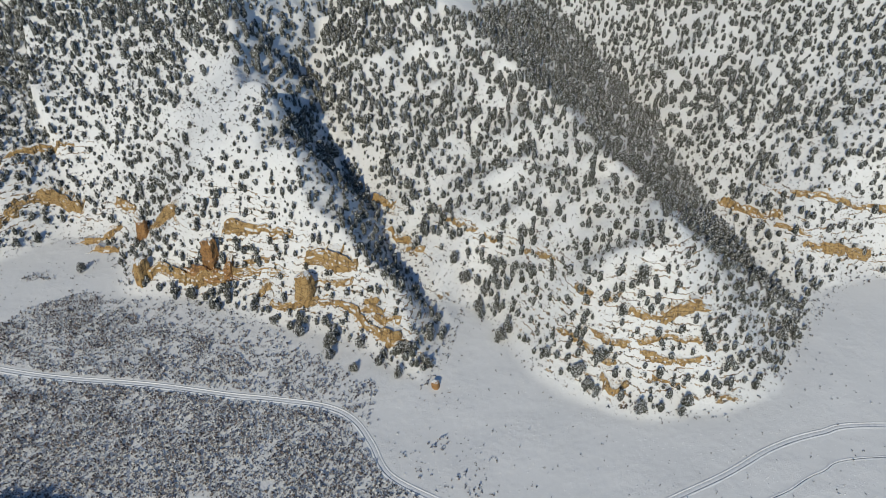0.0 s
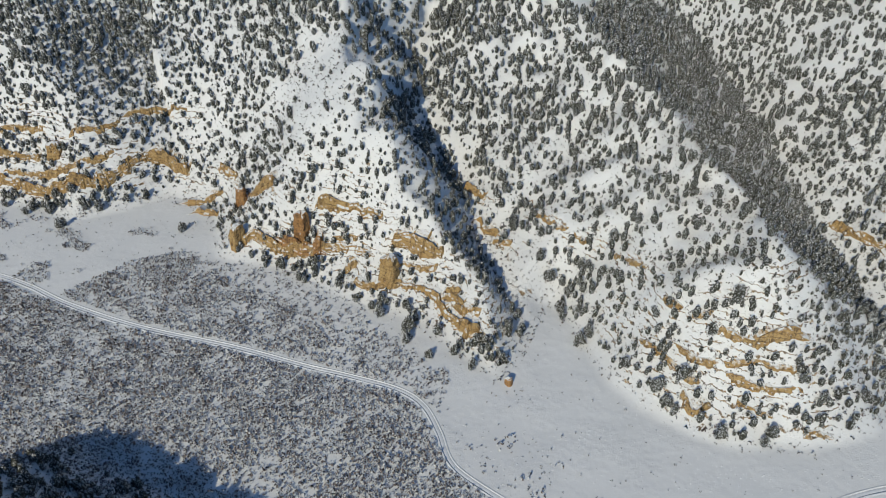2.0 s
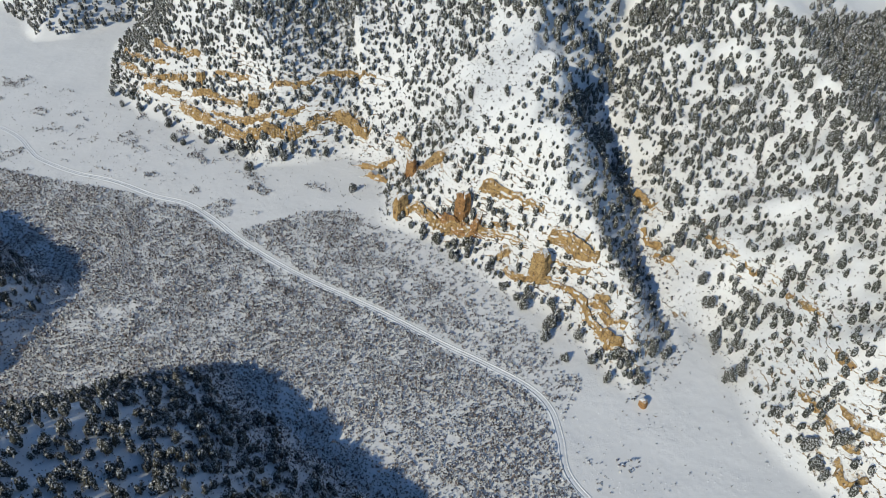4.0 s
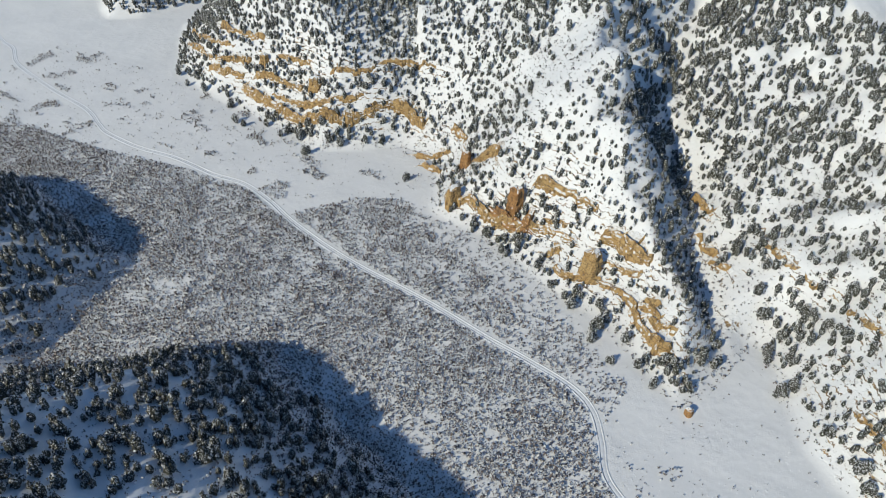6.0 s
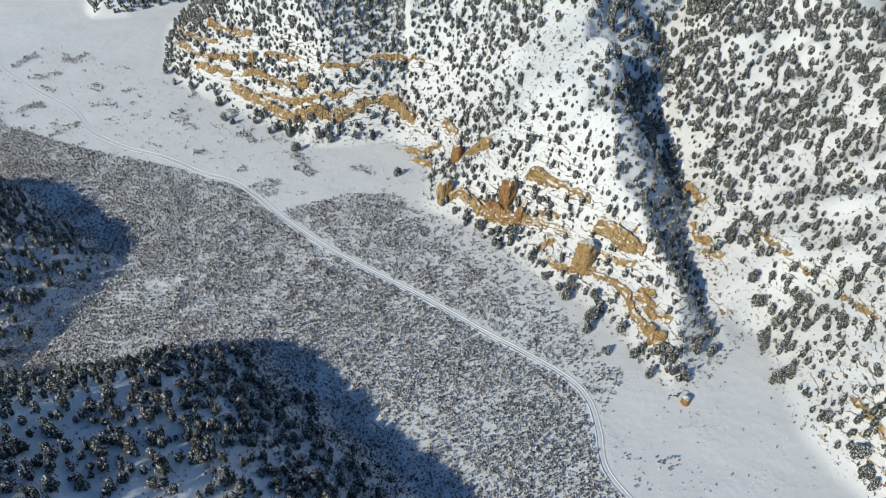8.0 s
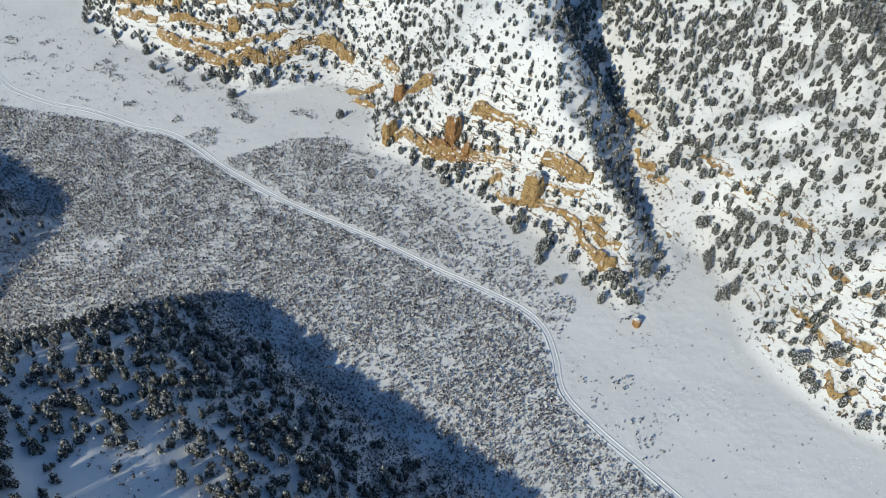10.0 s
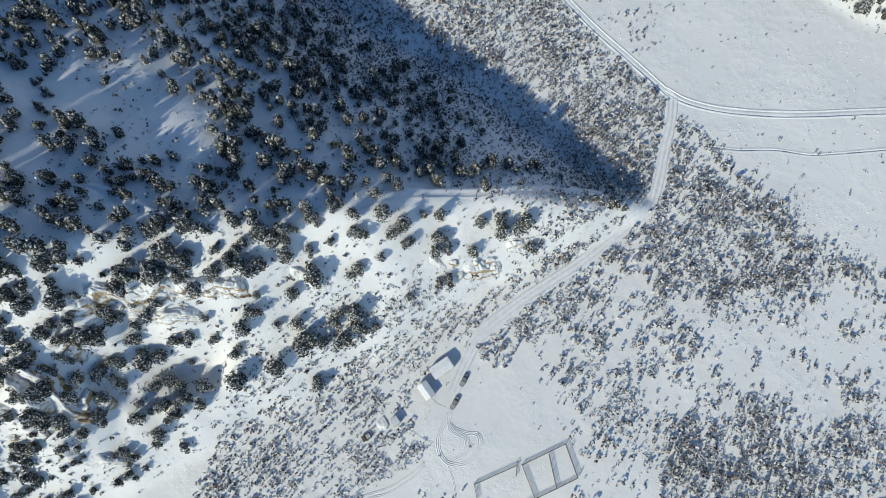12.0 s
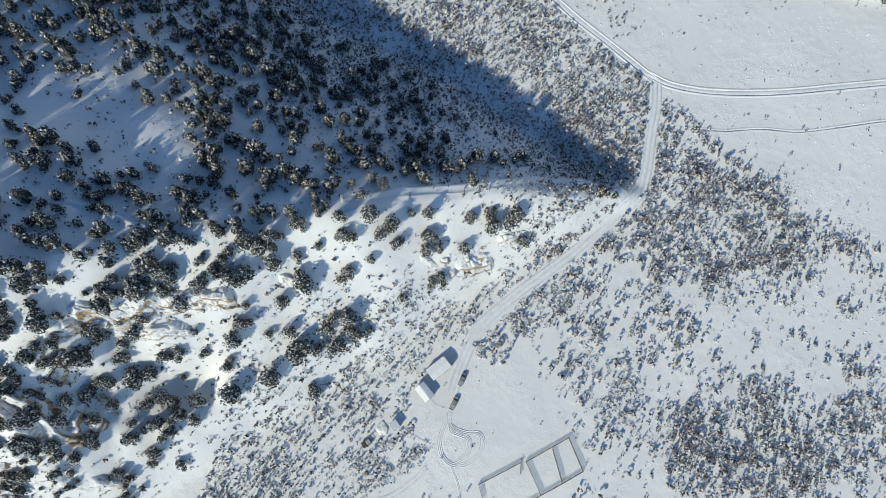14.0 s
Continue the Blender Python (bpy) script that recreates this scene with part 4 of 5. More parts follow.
LOWER_SIDE = [(-46.3, 3.7, 6.3), (-49.7, 6.3, 3.9), (-46.4, 1.1, 6.3), (-41.8, 4.1, 3.3), (-40.3, 14.4, 3.2), (-36.6, 16.2, 5.7), (-34.8, 13.0, 5.1), (-37.4, 8.3, 5.1), (-41.0, 11.3, 3.9), (-50.8, -7.7, 5.9), (-39.2, -7.4, 4.2), (-54.5, 3.6, 2.8),
              (-61.7, -1.4, 5.2), (-60.4, 3.4, 4.1), (-68.1, -7.3, 2.8), (-67.5, -21.1, 4.7), (-59.3, -15.9, 6.4), (-82.2, -21.4, 5.6), (-79.4, -18.1, 4.5), (-73.2, -9.8, 3.9), (-76.3, -12.5, 3.6), (-29.9, 16.1, 2.2)]
SHOULDER = [(-92.3, -20.2, 6.7), (-99.3, -22.9, 3.8), (-96.2, -22.7, 3.5), (-73.7, 2.5, 5.0), (-67.6, 12.7, 4.0), (-64.3, 12.8, 4.6), (-61.7, 15.6, 4.6), (-82.4, 7.1, 4.0), (-82.0, 1.2, 5.7), (-78.7, 7.3, 4.8), (-76.3, 7.2, 4.5), (-52.0, 25.4, 3.0),
            (-82.3, 17.0, 3.1), (-84.5, 11.1, 3.4), (-88.1, 8.3, 3.4), (-86.6, 1.6, 2.9), (-87.9, -2.0, 3.3), (-104.0, -5.0, 4.7), (-100.0, -6.5, 4.8), (-102.7, -18.2, 4.1), (-96.7, -14.1, 4.6)]
known = np.array(OPEN_SIDE + LOWER_SIDE + SHOULDER)
gap = np.min(np.hypot(nx[:, None] - known[:, 0], ny[:, None] - known[:, 1]), 1)
apart = (gap > 10) | ((nx < -58) & (gap > 4.5)) | ((nx - 33) * -0.80 + (ny - 88) * 0.60 > 34)
nx, ny, wide, tall = nx[apart], ny[apart], wide[apart], tall[apart]
for k, (x, y, w) in enumerate(known):
    plant(KINDS[k % 7], x, y, w, w * rng.uniform(1.25, 1.85), rng.uniform(0, 6.28), "dark green juniper with snow on its boughs on the sunny spur", "junipers of the sunny spur")
close = (nx > -104) & (ny > -48) & (ny < 60) & ((nx - 33) * -0.8 + (ny - 88) * 0.6 < 40)
close &= np.cumsum(close) <= 160
for rest, clouds in ((~close & (nx > -170), MID_TREES), (nx <= -170, FAR_TREES)):
    tagged(joined_plants("spur_woods", clouds, NEEDLES, nx[rest], ny[rest], wide[rest], tall[rest], rng), "snow-dusted dark conifers on the near spurs", "woods", kind="stuff")
for k, (x, y, w, t) in enumerate(list(zip(nx[close], ny[close], wide[close], tall[close]))):
    plant(KINDS[k % 7], x, y, w, t, rng.uniform(0, 6.28), "dark green juniper dusted with snow on the near spur", "junipers of the near spur")


def grove(places, label, group, low=3.6, high=5.4):
    for k, (x, y) in enumerate(places):
        w = rng.uniform(low, high)
        plant(KINDS[k % 7], x, y, w, w * rng.uniform(1.2, 1.65), rng.uniform(0, 6.28), label, group)


grove([(-101.1, 242.4), (-89.6, 234.2), (-80.9, 231.2), (-77.1, 235.0), (-75.9, 226.9), (-63.9, 233.0), (-60.3, 222.2), (-47.0, 207.0), (-46.4, 221.2), (-36.3, 210.1), (-27.2, 204.6), (-23.3, 215.1), (-14.3, 209.7), (-14.4, 225.4), (-59.8, 215.0), (-58.5, 227.7), (-34.8, 214.5), (-27.4, 216.5)], "large dark juniper dusted with snow along the foot of the cliffs", "large junipers along the foot of the cliffs")
grove([(-344.8, 272.0), (-328.7, 260.4), (-320.4, 259.8), (-308.1, 267.6), (-292.2, 263.6), (-291.0, 268.5), (-279.4, 268.1), (-265.8, 256.6), (-280.9, 276.9), (-270.1, 277.9), (-259.9, 271.9), (-252.7, 273.9), (-241.8, 285.2), (-199.2, 268.3), (-394.6, 286.9), (-392.9, 277.2), (-375.9, 277.4), (-411.3, 285.5)], "large dark juniper dusted with snow under the western cliffs", "large junipers under the western cliffs")
grove([(-20.5, 291.0), (-6.5, 282.4), (-5.0, 269.5), (7.5, 249.0), (10.5, 256.6), (16.7, 246.4), (18.2, 228.8), (22.2, 233.1), (37.6, 214.4), (49.5, 203.8), (54.6, 198.6), (18.1, 266.6), (25.2, 260.4), (15.1, 266.7), (20.5, 288.1), (28.0, 273.6)], "large dark juniper dusted with snow on the middle spur", "large junipers on the middle spur")
grove([(8.8, 244.7), (18.1, 229.7), (21.5, 233.8), (1.4, 263.1), (51.5, 203.9), (58.1, 195.5), (60.0, 206.8), (75.6, 188.7), (92.5, 188.3), (126.2, 201.9), (120.2, 209.9), (114.6, 206.5), (146.6, 232.7), (153.6, 238.7), (78.0, 228.9), (68.9, 220.0), (95.5, 192.1), (133.7, 214.7)], "large dark juniper dusted with snow on the eastern spur", "large junipers on the eastern spur")


# ---- shrubs and sagebrush ----
BUSHES = [tuft_cloud(prng, 4, 0.42, 0.95, 0.1, 0.30, 0.5, 0) for _ in range(16)]

FINE_BUSHES = [tuft_cloud(prng, 6, 0.42, 0.95, 0.1, 0.225, 0.5, 0) for _ in range(12)]


def shrub_density(x, y):
    d = behind_foot(x, y)
    near = np.maximum(spur(x, y, SPUR_NEAR, 70), spur(x, y, SPUR_LEFT, 52))
    return np.where((d > 2) | (near > 1), np.clip(0.40 + 0.3 * waves(x, y, 15, 27) + np.where((d > 2) & (d < 110), 0.3, np.where(near > 1, 0.1, 0)), 0.05, 0.95), 0)


sx, sy = scattered(rng, -480, 230, -70, 390, 1.9, shrub_density)
seen = (sx > -320) & ((sx > -118) | (sy > 40))
sx, sy = sx[seen], sy[seen]
w = 0.45 + 1.3 * rng.random(len(sx)) ** 1.5
tagged(joined_plants("slope_shrubs", BUSHES, SAGE, sx, sy, w, w, rng, 0.05), "small snow-dusted shrubs on the slopes", "shrubs", kind="stuff")
ROUTE = [(-900, 350), (-581, 251.5), (-520.8, 230.5), (-470.8, 222), (-422.5, 217.2), (-384.9, 206), (-354.9, 206), (-325.9, 210.4), (-273.6, 214.2), (-223, 202.4), (-183, 196), (-136, 193.5), (-55, 185.3), (-43, 179), (-26, 154), (-10, 145), (8, 138), (28, 130), (33.5, 98), (33.5, 89), (20.8, 64), (5.2, 38.8), (0, 28)]
SIDE_ROAD = [(28, 131), (47, 133.9), (67, 141.5), (105, 161), (147, 182), (200, 188)]


def sage_density(x, y):
    """Thick between the track and the near spurs, patchy beyond the fork, thin elsewhere on the floor."""
    near = np.maximum(spur(x, y, SPUR_NEAR, 70), spur(x, y, SPUR_LEFT, 52))
    d = behind_foot(x, y)
    m, side, _ = along(x, y, ROUTE)
    e, _, _ = along(x, y, SIDE_ROAD)
    edge = np.interp(x, [-900, -452, -428, -399, -372, -338, -313, -269, -235], [140, 175, 183, 187, 192, 199, 205, 211, 230])
    field = np.where((side < 0) & (y > 60) & (x < 32) & (y < edge), 1.0 + 0.3 * waves(x, y, 22, 24), 0.0)
    inside = (side > 0) & (x > np.interp(y, [186, 203, 219, 240, 252], [-240, -235, -225, -210, -190])) & (y < np.interp(x, [-235, -195, -145, -100, -60, -35], [250, 253, 246, 232, 216, 200])) & (x < -36)
    above = np.where(inside, 0.80 - np.clip((d + 14) / 16, 0, 0.5) - 0.25 * np.clip((x + 110) / 60, 0, 1), 0)
    clumps = np.maximum(0.035, np.clip(waves(x, y, 9, 35) * 1.8 - 0.80, 0, 0.55) + np.clip(waves(x, y, 4.5, 39) * 1.8 - 1.15, 0, 0.4))
    above = np.where((x < -190) & (above == 0) & (field == 0), clumps, above)
    spots = ((46, 110, 9, 13, 1.0), (60, 98, 16, 12, 1.1), (84, 97, 19, 10, 1.1), (68, 80, 17, 12, 1.0), (42, 76, 12, 17, 0.75), (40, 96, 9, 14, 0.9), (28, 54, 9, 11, 0.45), (58, 48, 14, 12, 0.5), (34, 38, 10, 12, 0.4), (44, 24, 12, 12, 0.42),
             (92, 26, 25, 16, 0.95), (120, 45, 16, 16, 0.8), (72, 20, 12, 12, 0.35), (112, 108, 14, 8, 0.4), (125, 92, 14, 14, 0.2))
    patch = 0.10 + sum(v * np.exp(-((((x - px) / sx) ** 2 + ((y - py) / sy) ** 2) ** 1.6)) for px, py, sx, sy, v in spots)
    patch = patch * (1.0 + 0.8 * waves(x + 0.5 * y, y - 0.4 * x, 9, 25))
    rim = np.clip(((x - 44) * -0.28 - (y - 118) + 5 + 7 * waves(x, y, 12, 36) + 3 * waves(x, y, 4, 37)) / 11, 0, 1)
    patch = 0.05 + (patch - 0.05) * rim
    # Dense row of bushes added to stand for the dark shade of a cut bank.
    bank = along(x, y, [(35, 124), (42, 120.5), (47.5, 117.3), (49.5, 115), (57, 112.2), (68, 109.6), (76, 106.8)])[0]
    patch = np.where(bank < 1.6, 0.95, patch)
    yard = np.hypot((x - 14) / 20, (y - 4) / 24)
    low = np.where((y < 122) & (x > 2) & (side > 0), np.clip(np.where(yard < 1, 0.02, patch), 0.02, 0.85), 0)
    verge = along(x, y, [(4, 24), (8, 32), (15, 41), (26, 56)])[0]
    low = np.where((side > 0) & (x > 2) & (y < 70), np.maximum(low, 0.6 * np.exp(-((verge / 6) ** 4)) * (1 + 0.7 * waves(x, y, 6, 41))), low)
    drift = along(x, y, [(-3.2, -12), (-6.5, -18.5), (-14, -26.5), (-21, -32)])[0]
    strip = np.where((m < 9) & (y < 125) & (y > 28), 0.5, 0)
    sheds = np.where((x < 3) & (x > -60) & (y < 34) & (y > -60), 0.03 + np.maximum(np.clip((-x - 6 + 6 * waves(x, y, 9, 38)) / 8, 0, 1), np.clip((y - 17) / 6, 0, 1)) * (0.52 + 0.42 * waves(x, y, 13, 31)), 0)
    thin = np.where(np.hypot(x + 5, y - 152) < 20, 0.12, 0.022)
    all_of = np.maximum.reduce([field, above, low, strip, sheds, thin, 0.8 * np.exp(-((drift / 2.6) ** 4))])
    clear = np.minimum.reduce([np.hypot(x - px, y - py) / r for px, py, r in ((-6.8, 13.2, 5), (-8.3, 5, 4), (-13, -7.4, 2.6), (-16.3, -9.9, 3.4), (-19, -15.5, 2.6), (36, -1, 9.5), (25, -11, 6))])
    all_of = all_of * (clear > 1)
    return np.clip(all_of * (0.85 + 0.5 * waves(x, y, 7, 26)), 0, 1) * (m > 2.4) * (e > 2.6) * np.where((x - 33) * -0.80 + (y - 88) * 0.60 > 5, np.clip(1.15 - near / 30, 0, 1), near < 4)


sx, sy = scattered(rng, -520, 190, -75, 275, 0.98, sage_density)
w = (0.65 + 1.15 * rng.random(len(sx)) ** 1.3) * np.where(sage_density(sx, sy) < 0.1, 0.6, 1.0) * np.where((sx > 2) & (sy < 122), 1.28, 1.0)
tall = w * rng.uniform(0.8, 1.3, len(sx))
below = (sx > -30) & (sy < 126)
for rest, clouds in ((~below, BUSHES), (below, FINE_BUSHES)):
    tagged(joined_plants("sagebrush", clouds, SAGE, sx[rest], sy[rest], w[rest], tall[rest], rng, 0.05), "grey-brown sagebrush standing out of the snow", "sagebrush", kind="stuff")


# ---- sheds, vehicles and corral ----
BOARDS = make_plain("weathered_boards", (0.20, 0.165, 0.13), 0.85, 0.0, (0.11, 0.09, 0.075), 1.2)
ROOFING = make_plain("roof_snow", (0.84, 0.85, 0.87), 0.6, 0.0, (0.76, 0.775, 0.80), 1.0)
IRON = make_plain("dark_iron", (0.06, 0.06, 0.06), 0.5, 0.6)
RUBBER = make_plain("rubber", (0.025, 0.025, 0.025), 0.85)
GLASS = make_plain("dark_glass", (0.015, 0.018, 0.022), 0.12, 0.0, (0.02, 0.022, 0.026))
SILVER = make_plain("silver_paint", (0.22, 0.23, 0.24), 0.35, 0.4, (0.40, 0.41, 0.43), 1.5)
SAND = make_plain("tan_paint", (0.24, 0.23, 0.21), 0.4, 0.2, (0.42, 0.42, 0.42), 1.5)
COVER = make_plain("grey_cover", (0.42, 0.425, 0.43), 0.6, 0.0, (0.33, 0.335, 0.34), 2.0)
LENS = make_plain("lamp_lens", (0.7, 0.68, 0.62), 0.15)
REDLENS = make_plain("red_lens", (0.35, 0.02, 0.02), 0.2)


def block(sx, sy, sz, at=(0, 0, 0), bevel=0.0, taper=None):
    """A box by its sizes and middle, its edges rounded; taper draws its top in."""
    bm = bmesh.new()
    bmesh.ops.create_cube(bm, size=1.0, matrix=Matrix.Diagonal((sx, sy, sz, 1)))
    if taper:
        for v in bm.verts:
            if v.co.z > 0:
                v.co.x *= taper[0]
                v.co.y = v.co.y * taper[1] + (taper[2] if len(taper) > 2 else 0)
    if bevel:
        bmesh.ops.bevel(bm, geom=list(bm.edges), offset=bevel, segments=2, affect="EDGES")
    bmesh.ops.translate(bm, verts=bm.verts, vec=at)
    return bm


def tube(radius, long, m, segments=14):
    bm = bmesh.new()
    bmesh.ops.create_cone(bm, cap_ends=True, segments=segments, radius1=radius, radius2=radius, depth=long, matrix=m)
    return bm


def make_shed(at, turn, long, wide, eave, pitch, label, gable=True, name="shed"):
    """A board shed: four walls of planks, a door, and a roof under a slab of snow."""
    root = new(name)
    root.matrix_basis = pose(at[0], at[1], float(height(*at)) - 0.1, 0, 0, turn)
    tagged(root, label, "shed")
    for sx, sy, w, along_x in ((0, -wide / 2, long, True), (0, wide / 2, long, True), (-long / 2, 0, wide, False), (long / 2, 0, wide, False)):
        wall = part("wall", block(w - 0.1 if along_x else 0.08, 0.08 if along_x else w - 0.1, eave, (sx, sy, eave / 2)), BOARDS, root)
        n = int(w / 0.3)
        plank = block(0.26 if along_x else 0.05, 0.05 if along_x else 0.26, eave - 0.04, (0, 0, 0), 0.01)
        me = bpy.data.meshes.new("plank")
        plank.to_mesh(me)
        plank.free()
        me.materials.append(BOARDS)
        for k in range(n):
            o = new("plank", me)
            o.parent = wall
            u = -w / 2 + 0.15 + k * (w / n)
            o.location = (u if along_x else sx + math.copysign(0.055, sx), sy + math.copysign(0.055, sy) if along_x else u, eave / 2)
    part("door", block(0.95, 0.07, 1.85, (long * 0.2, -wide / 2 - 0.10, 0.95), 0.015), IRON, root, "dark plank door")
    rise = wide / 2 * math.tan(radians(pitch)) if gable else wide * math.tan(radians(pitch))
    slope = math.hypot(wide / 2, rise) if gable else math.hypot(wide, rise)
    for k in ((-1, 1) if gable else (1,)):
        tip = Matrix.Rotation(-k * math.atan2(rise, wide / 2 if gable else wide), 4, "X")
        mid = Matrix.Translation((0, k * wide / 4 if gable else 0, eave + rise / 2 + 0.04))
        roof = part("roof", block(long + 0.5, slope + 0.3, 0.08), BOARDS, root)
        roof.matrix_basis = mid @ tip
        snow = block(long + 0.42, slope + 0.2, 0.24, (0, 0, 0.16), 0.09)
        part("snow_cap", snow, ROOFING, roof, "thick snow lying on the roof")
    if gable:
        for k in (-1, 1):
            bm = bmesh.new()
            vs = [bm.verts.new(p) for p in ((k * (long / 2 - 0.06), -wide / 2, eave), (k * (long / 2 - 0.06), wide / 2, eave), (k * (long / 2 - 0.06), 0, eave + rise - 0.02))]
            bm.faces.new(vs)
            f = bmesh.ops.extrude_face_region(bm, geom=list(bm.faces))
            bmesh.ops.translate(bm, verts=[g for g in f["geom"] if isinstance(g, bmesh.types.BMVert)], vec=(-k * 0.08, 0, 0))
            part("gable", bm, BOARDS, root)
    return root


def make_pickup(at, turn, paint, label):
    """A pickup: frame, bonnet, cab with glass, covered bed, four wheels, lamps and bumpers."""
    root = new("pickup_truck")
    root.matrix_basis = pose(at[0], at[1], float(height(*at)) + 0.02, 0, 0, turn) @ Matrix.Scale(0.82, 4)
    tagged(root, label, "pickup truck", "parked pickups")
    part("body", block(1.8, 5.0, 0.55, (0, 0, 0.72), 0.10), paint, root)
    part("bonnet", block(1.66, 1.35, 0.22, (0, 1.72, 1.06), 0.07, (0.94, 0.96)), paint, root)
    cab = part("cab", block(1.66, 2.0, 0.72, (0, 0.25, 1.34), 0.08, (0.84, 0.72, -0.06)), paint, root)
    part("windscreen", block(1.36, 0.05, 0.62, (0, 0, 0), 0.01), GLASS, cab, "dark windscreen").matrix_basis = pose(0, 1.13, 1.36, 28, 0, 0)
    part("rear_window", block(1.3, 0.05, 0.42, (0, 0, 0), 0.01), GLASS, cab, "dark rear window").matrix_basis = pose(0, -0.67, 1.40, -26, 0, 0)
    for k in (-1, 1):
        part("side_window", block(0.04, 1.25, 0.40, (0, 0, 0), 0.01), GLASS, cab).matrix_basis = pose(k * 0.785, 0.22, 1.40, 0, -k * 10, 0)
        part("mirror", block(0.16, 0.10, 0.14, (k * 0.98, 0.95, 1.25), 0.03), IRON, cab)
        part("headlight", block(0.32, 0.08, 0.18, (k * 0.66, 2.49, 0.84), 0.02), LENS, root)
        part("tail_light", block(0.14, 0.06, 0.26, (k * 0.80, -2.50, 0.86), 0.02), REDLENS, root)
        part("bed_side", block(0.10, 1.75, 0.42, (k * 0.83, -1.58, 1.12), 0.03), paint, root)
        for y in (1.58, -1.52):
            m = Matrix.Translation((k * 0.80, y, 0.38)) @ Matrix.Rotation(radians(90), 4, "Y")
            wheel = part("wheel", tube(0.38, 0.25, m, 20), RUBBER, root)
            part("rim", tube(0.22, 0.27, m, 14), IRON, wheel)
    part("tailgate", block(1.66, 0.08, 0.42, (0, -2.44, 1.12), 0.02), paint, root)
    part("bed_cover", block(1.58, 1.66, 0.14, (0, -1.58, 1.26), 0.05), COVER, root, "pale grey cover over the bed")
    part("bumper", block(1.78, 0.14, 0.2, (0, 2.54, 0.55), 0.04), IRON, root)
    part("bumper", block(1.70, 0.12, 0.18, (0, -2.56, 0.55), 0.04), IRON, root)
    return root


def make_fence(line, label, rails=4, tall=1.5):
    """A corral fence: posts and rails between them."""
    root = new("corral_fence")
    x0, y0 = line[0]
    root.location = (x0, y0, 0)
    tagged(root, label, "fence", "corral fences")
    post = tube(0.085, tall + 0.5, Matrix.Translation((0, 0, tall / 2 - 0.15)), 8)
    post_me = bpy.data.meshes.new("post")
    post.to_mesh(post_me)
    post.free()
    post_me.materials.append(BOARDS)
    frng = random.Random(len(line) * 7 + int(x0))
    for (ax, ay), (bx, by) in zip(line, line[1:]):
        long = math.hypot(bx - ax, by - ay)
        n = max(1, round(long / 2.4))
        for k in range(n + 1):
            x, y = ax + (bx - ax) * k / n, ay + (by - ay) * k / n
            o = new("post", post_me)
            o.parent = root
            o.matrix_basis = pose(x - x0, y - y0, float(height(x, y)), frng.uniform(-2, 2), frng.uniform(-2, 2), 0)
        turn = math.atan2(by - ay, bx - ax)
        for k in range(n):
            x, y = ax + (bx - ax) * (k + 0.5) / n - x0, ay + (by - ay) * (k + 0.5) / n - y0
            z = float(height(x + x0, y + y0))
            for q in range(rails):
                m = Matrix.Rotation(turn, 4, "Z") @ Matrix.Rotation(radians(90), 4, "Y")
                r = part("rail", tube(0.055, long / n + 0.15, m, 6), BOARDS, root)
                r.location = (x, y, z + 0.3 + q * (tall - 0.35) / (rails - 1) + frng.uniform(-0.02, 0.02))
    return root


make_shed((-6.8, 13.2), 59.0, 6.7, 3.9, 2.4, 8, "long board shed with a deep snow-covered gable roof", name="barn")
make_shed((-8.3, 5.0), -30.0, 5.0, 3.3, 2.0, 20, "small board shed with a snow-covered gable roof")
make_shed((-13.0, -7.4), -32.0, 2.4, 2.0, 1.9, 12, "little outhouse with a snow-covered lean-to roof", gable=False, name="outhouse")
make_pickup((1.15, 12.9), -3.0, SILVER, "silver pickup parked on the snow with a covered bed")
make_pickup((1.4, 5.3), -4.0, SAND, "tan pickup parked at the end of the track")
make_fence([(19.3, -17.8), (16.8, -14.4), (26.4, -3.9)], "weathered pole fence of the corral")
make_fence([(27.8, -3.1), (37.5, 8.2), (44.7, 0.5), (40.0, -5.1), (35.2, -10.5), (30, -16.5)], "weathered pole fence of the corral")
make_fence([(34.1, 3.2), (40.0, -5.0)], "weathered pole fence that divides the corral")
make_fence([(27.8, -3.1), (35.2, -10.5)], "weathered pole fence that divides the corral")
make_fence([(26.5, -4.0), (27.4, -6.9)], "open pole gate of the corral", 3, 1.3)


def make_wagon(at, turn):
    """An old flat trailer heaped with snow: bed boards, side stakes, wheels, drawbar."""
    root = new("trailer")
    root.matrix_basis = pose(at[0], at[1], float(height(*at)), 0, 0, turn)
    tagged(root, "old stake-sided trailer half full of snow", "trailer")
    part("bed", block(1.9, 3.0, 0.12, (0, 0, 0.62), 0.02), BOARDS, root)
    for k in range(5):
        part("slat", block(0.10, 3.0, 0.10, (-0.9, 0, 0.82 + 0.2 * k * 0.8), 0.02) if k < 3 else block(0.10, 3.0, 0.10, (0.9, 0, 0.82 + 0.32 * (k - 3)), 0.02), BOARDS, root)
    for k in range(4):
        part("crossbar", block(1.9, 0.12, 0.12, (0, -1.35 + 0.9 * k, 1.15), 0.02), IRON, root)
    for k in (-1, 1):
        part("wheel", tube(0.34, 0.2, Matrix.Translation((k * 1.02, -0.2, 0.34)) @ Matrix.Rotation(radians(90), 4, "Y"), 16), RUBBER, root)
    part("drawbar", block(0.12, 1.6, 0.1, (0, 2.2, 0.5), 0.02), IRON, root)
    part("snow_cover", block(1.5, 1.2, 0.3, (0, 0.6, 0.8), 0.12), ROOFING, root, "heap of snow")


make_wagon((-19.1, -15.5), -35)


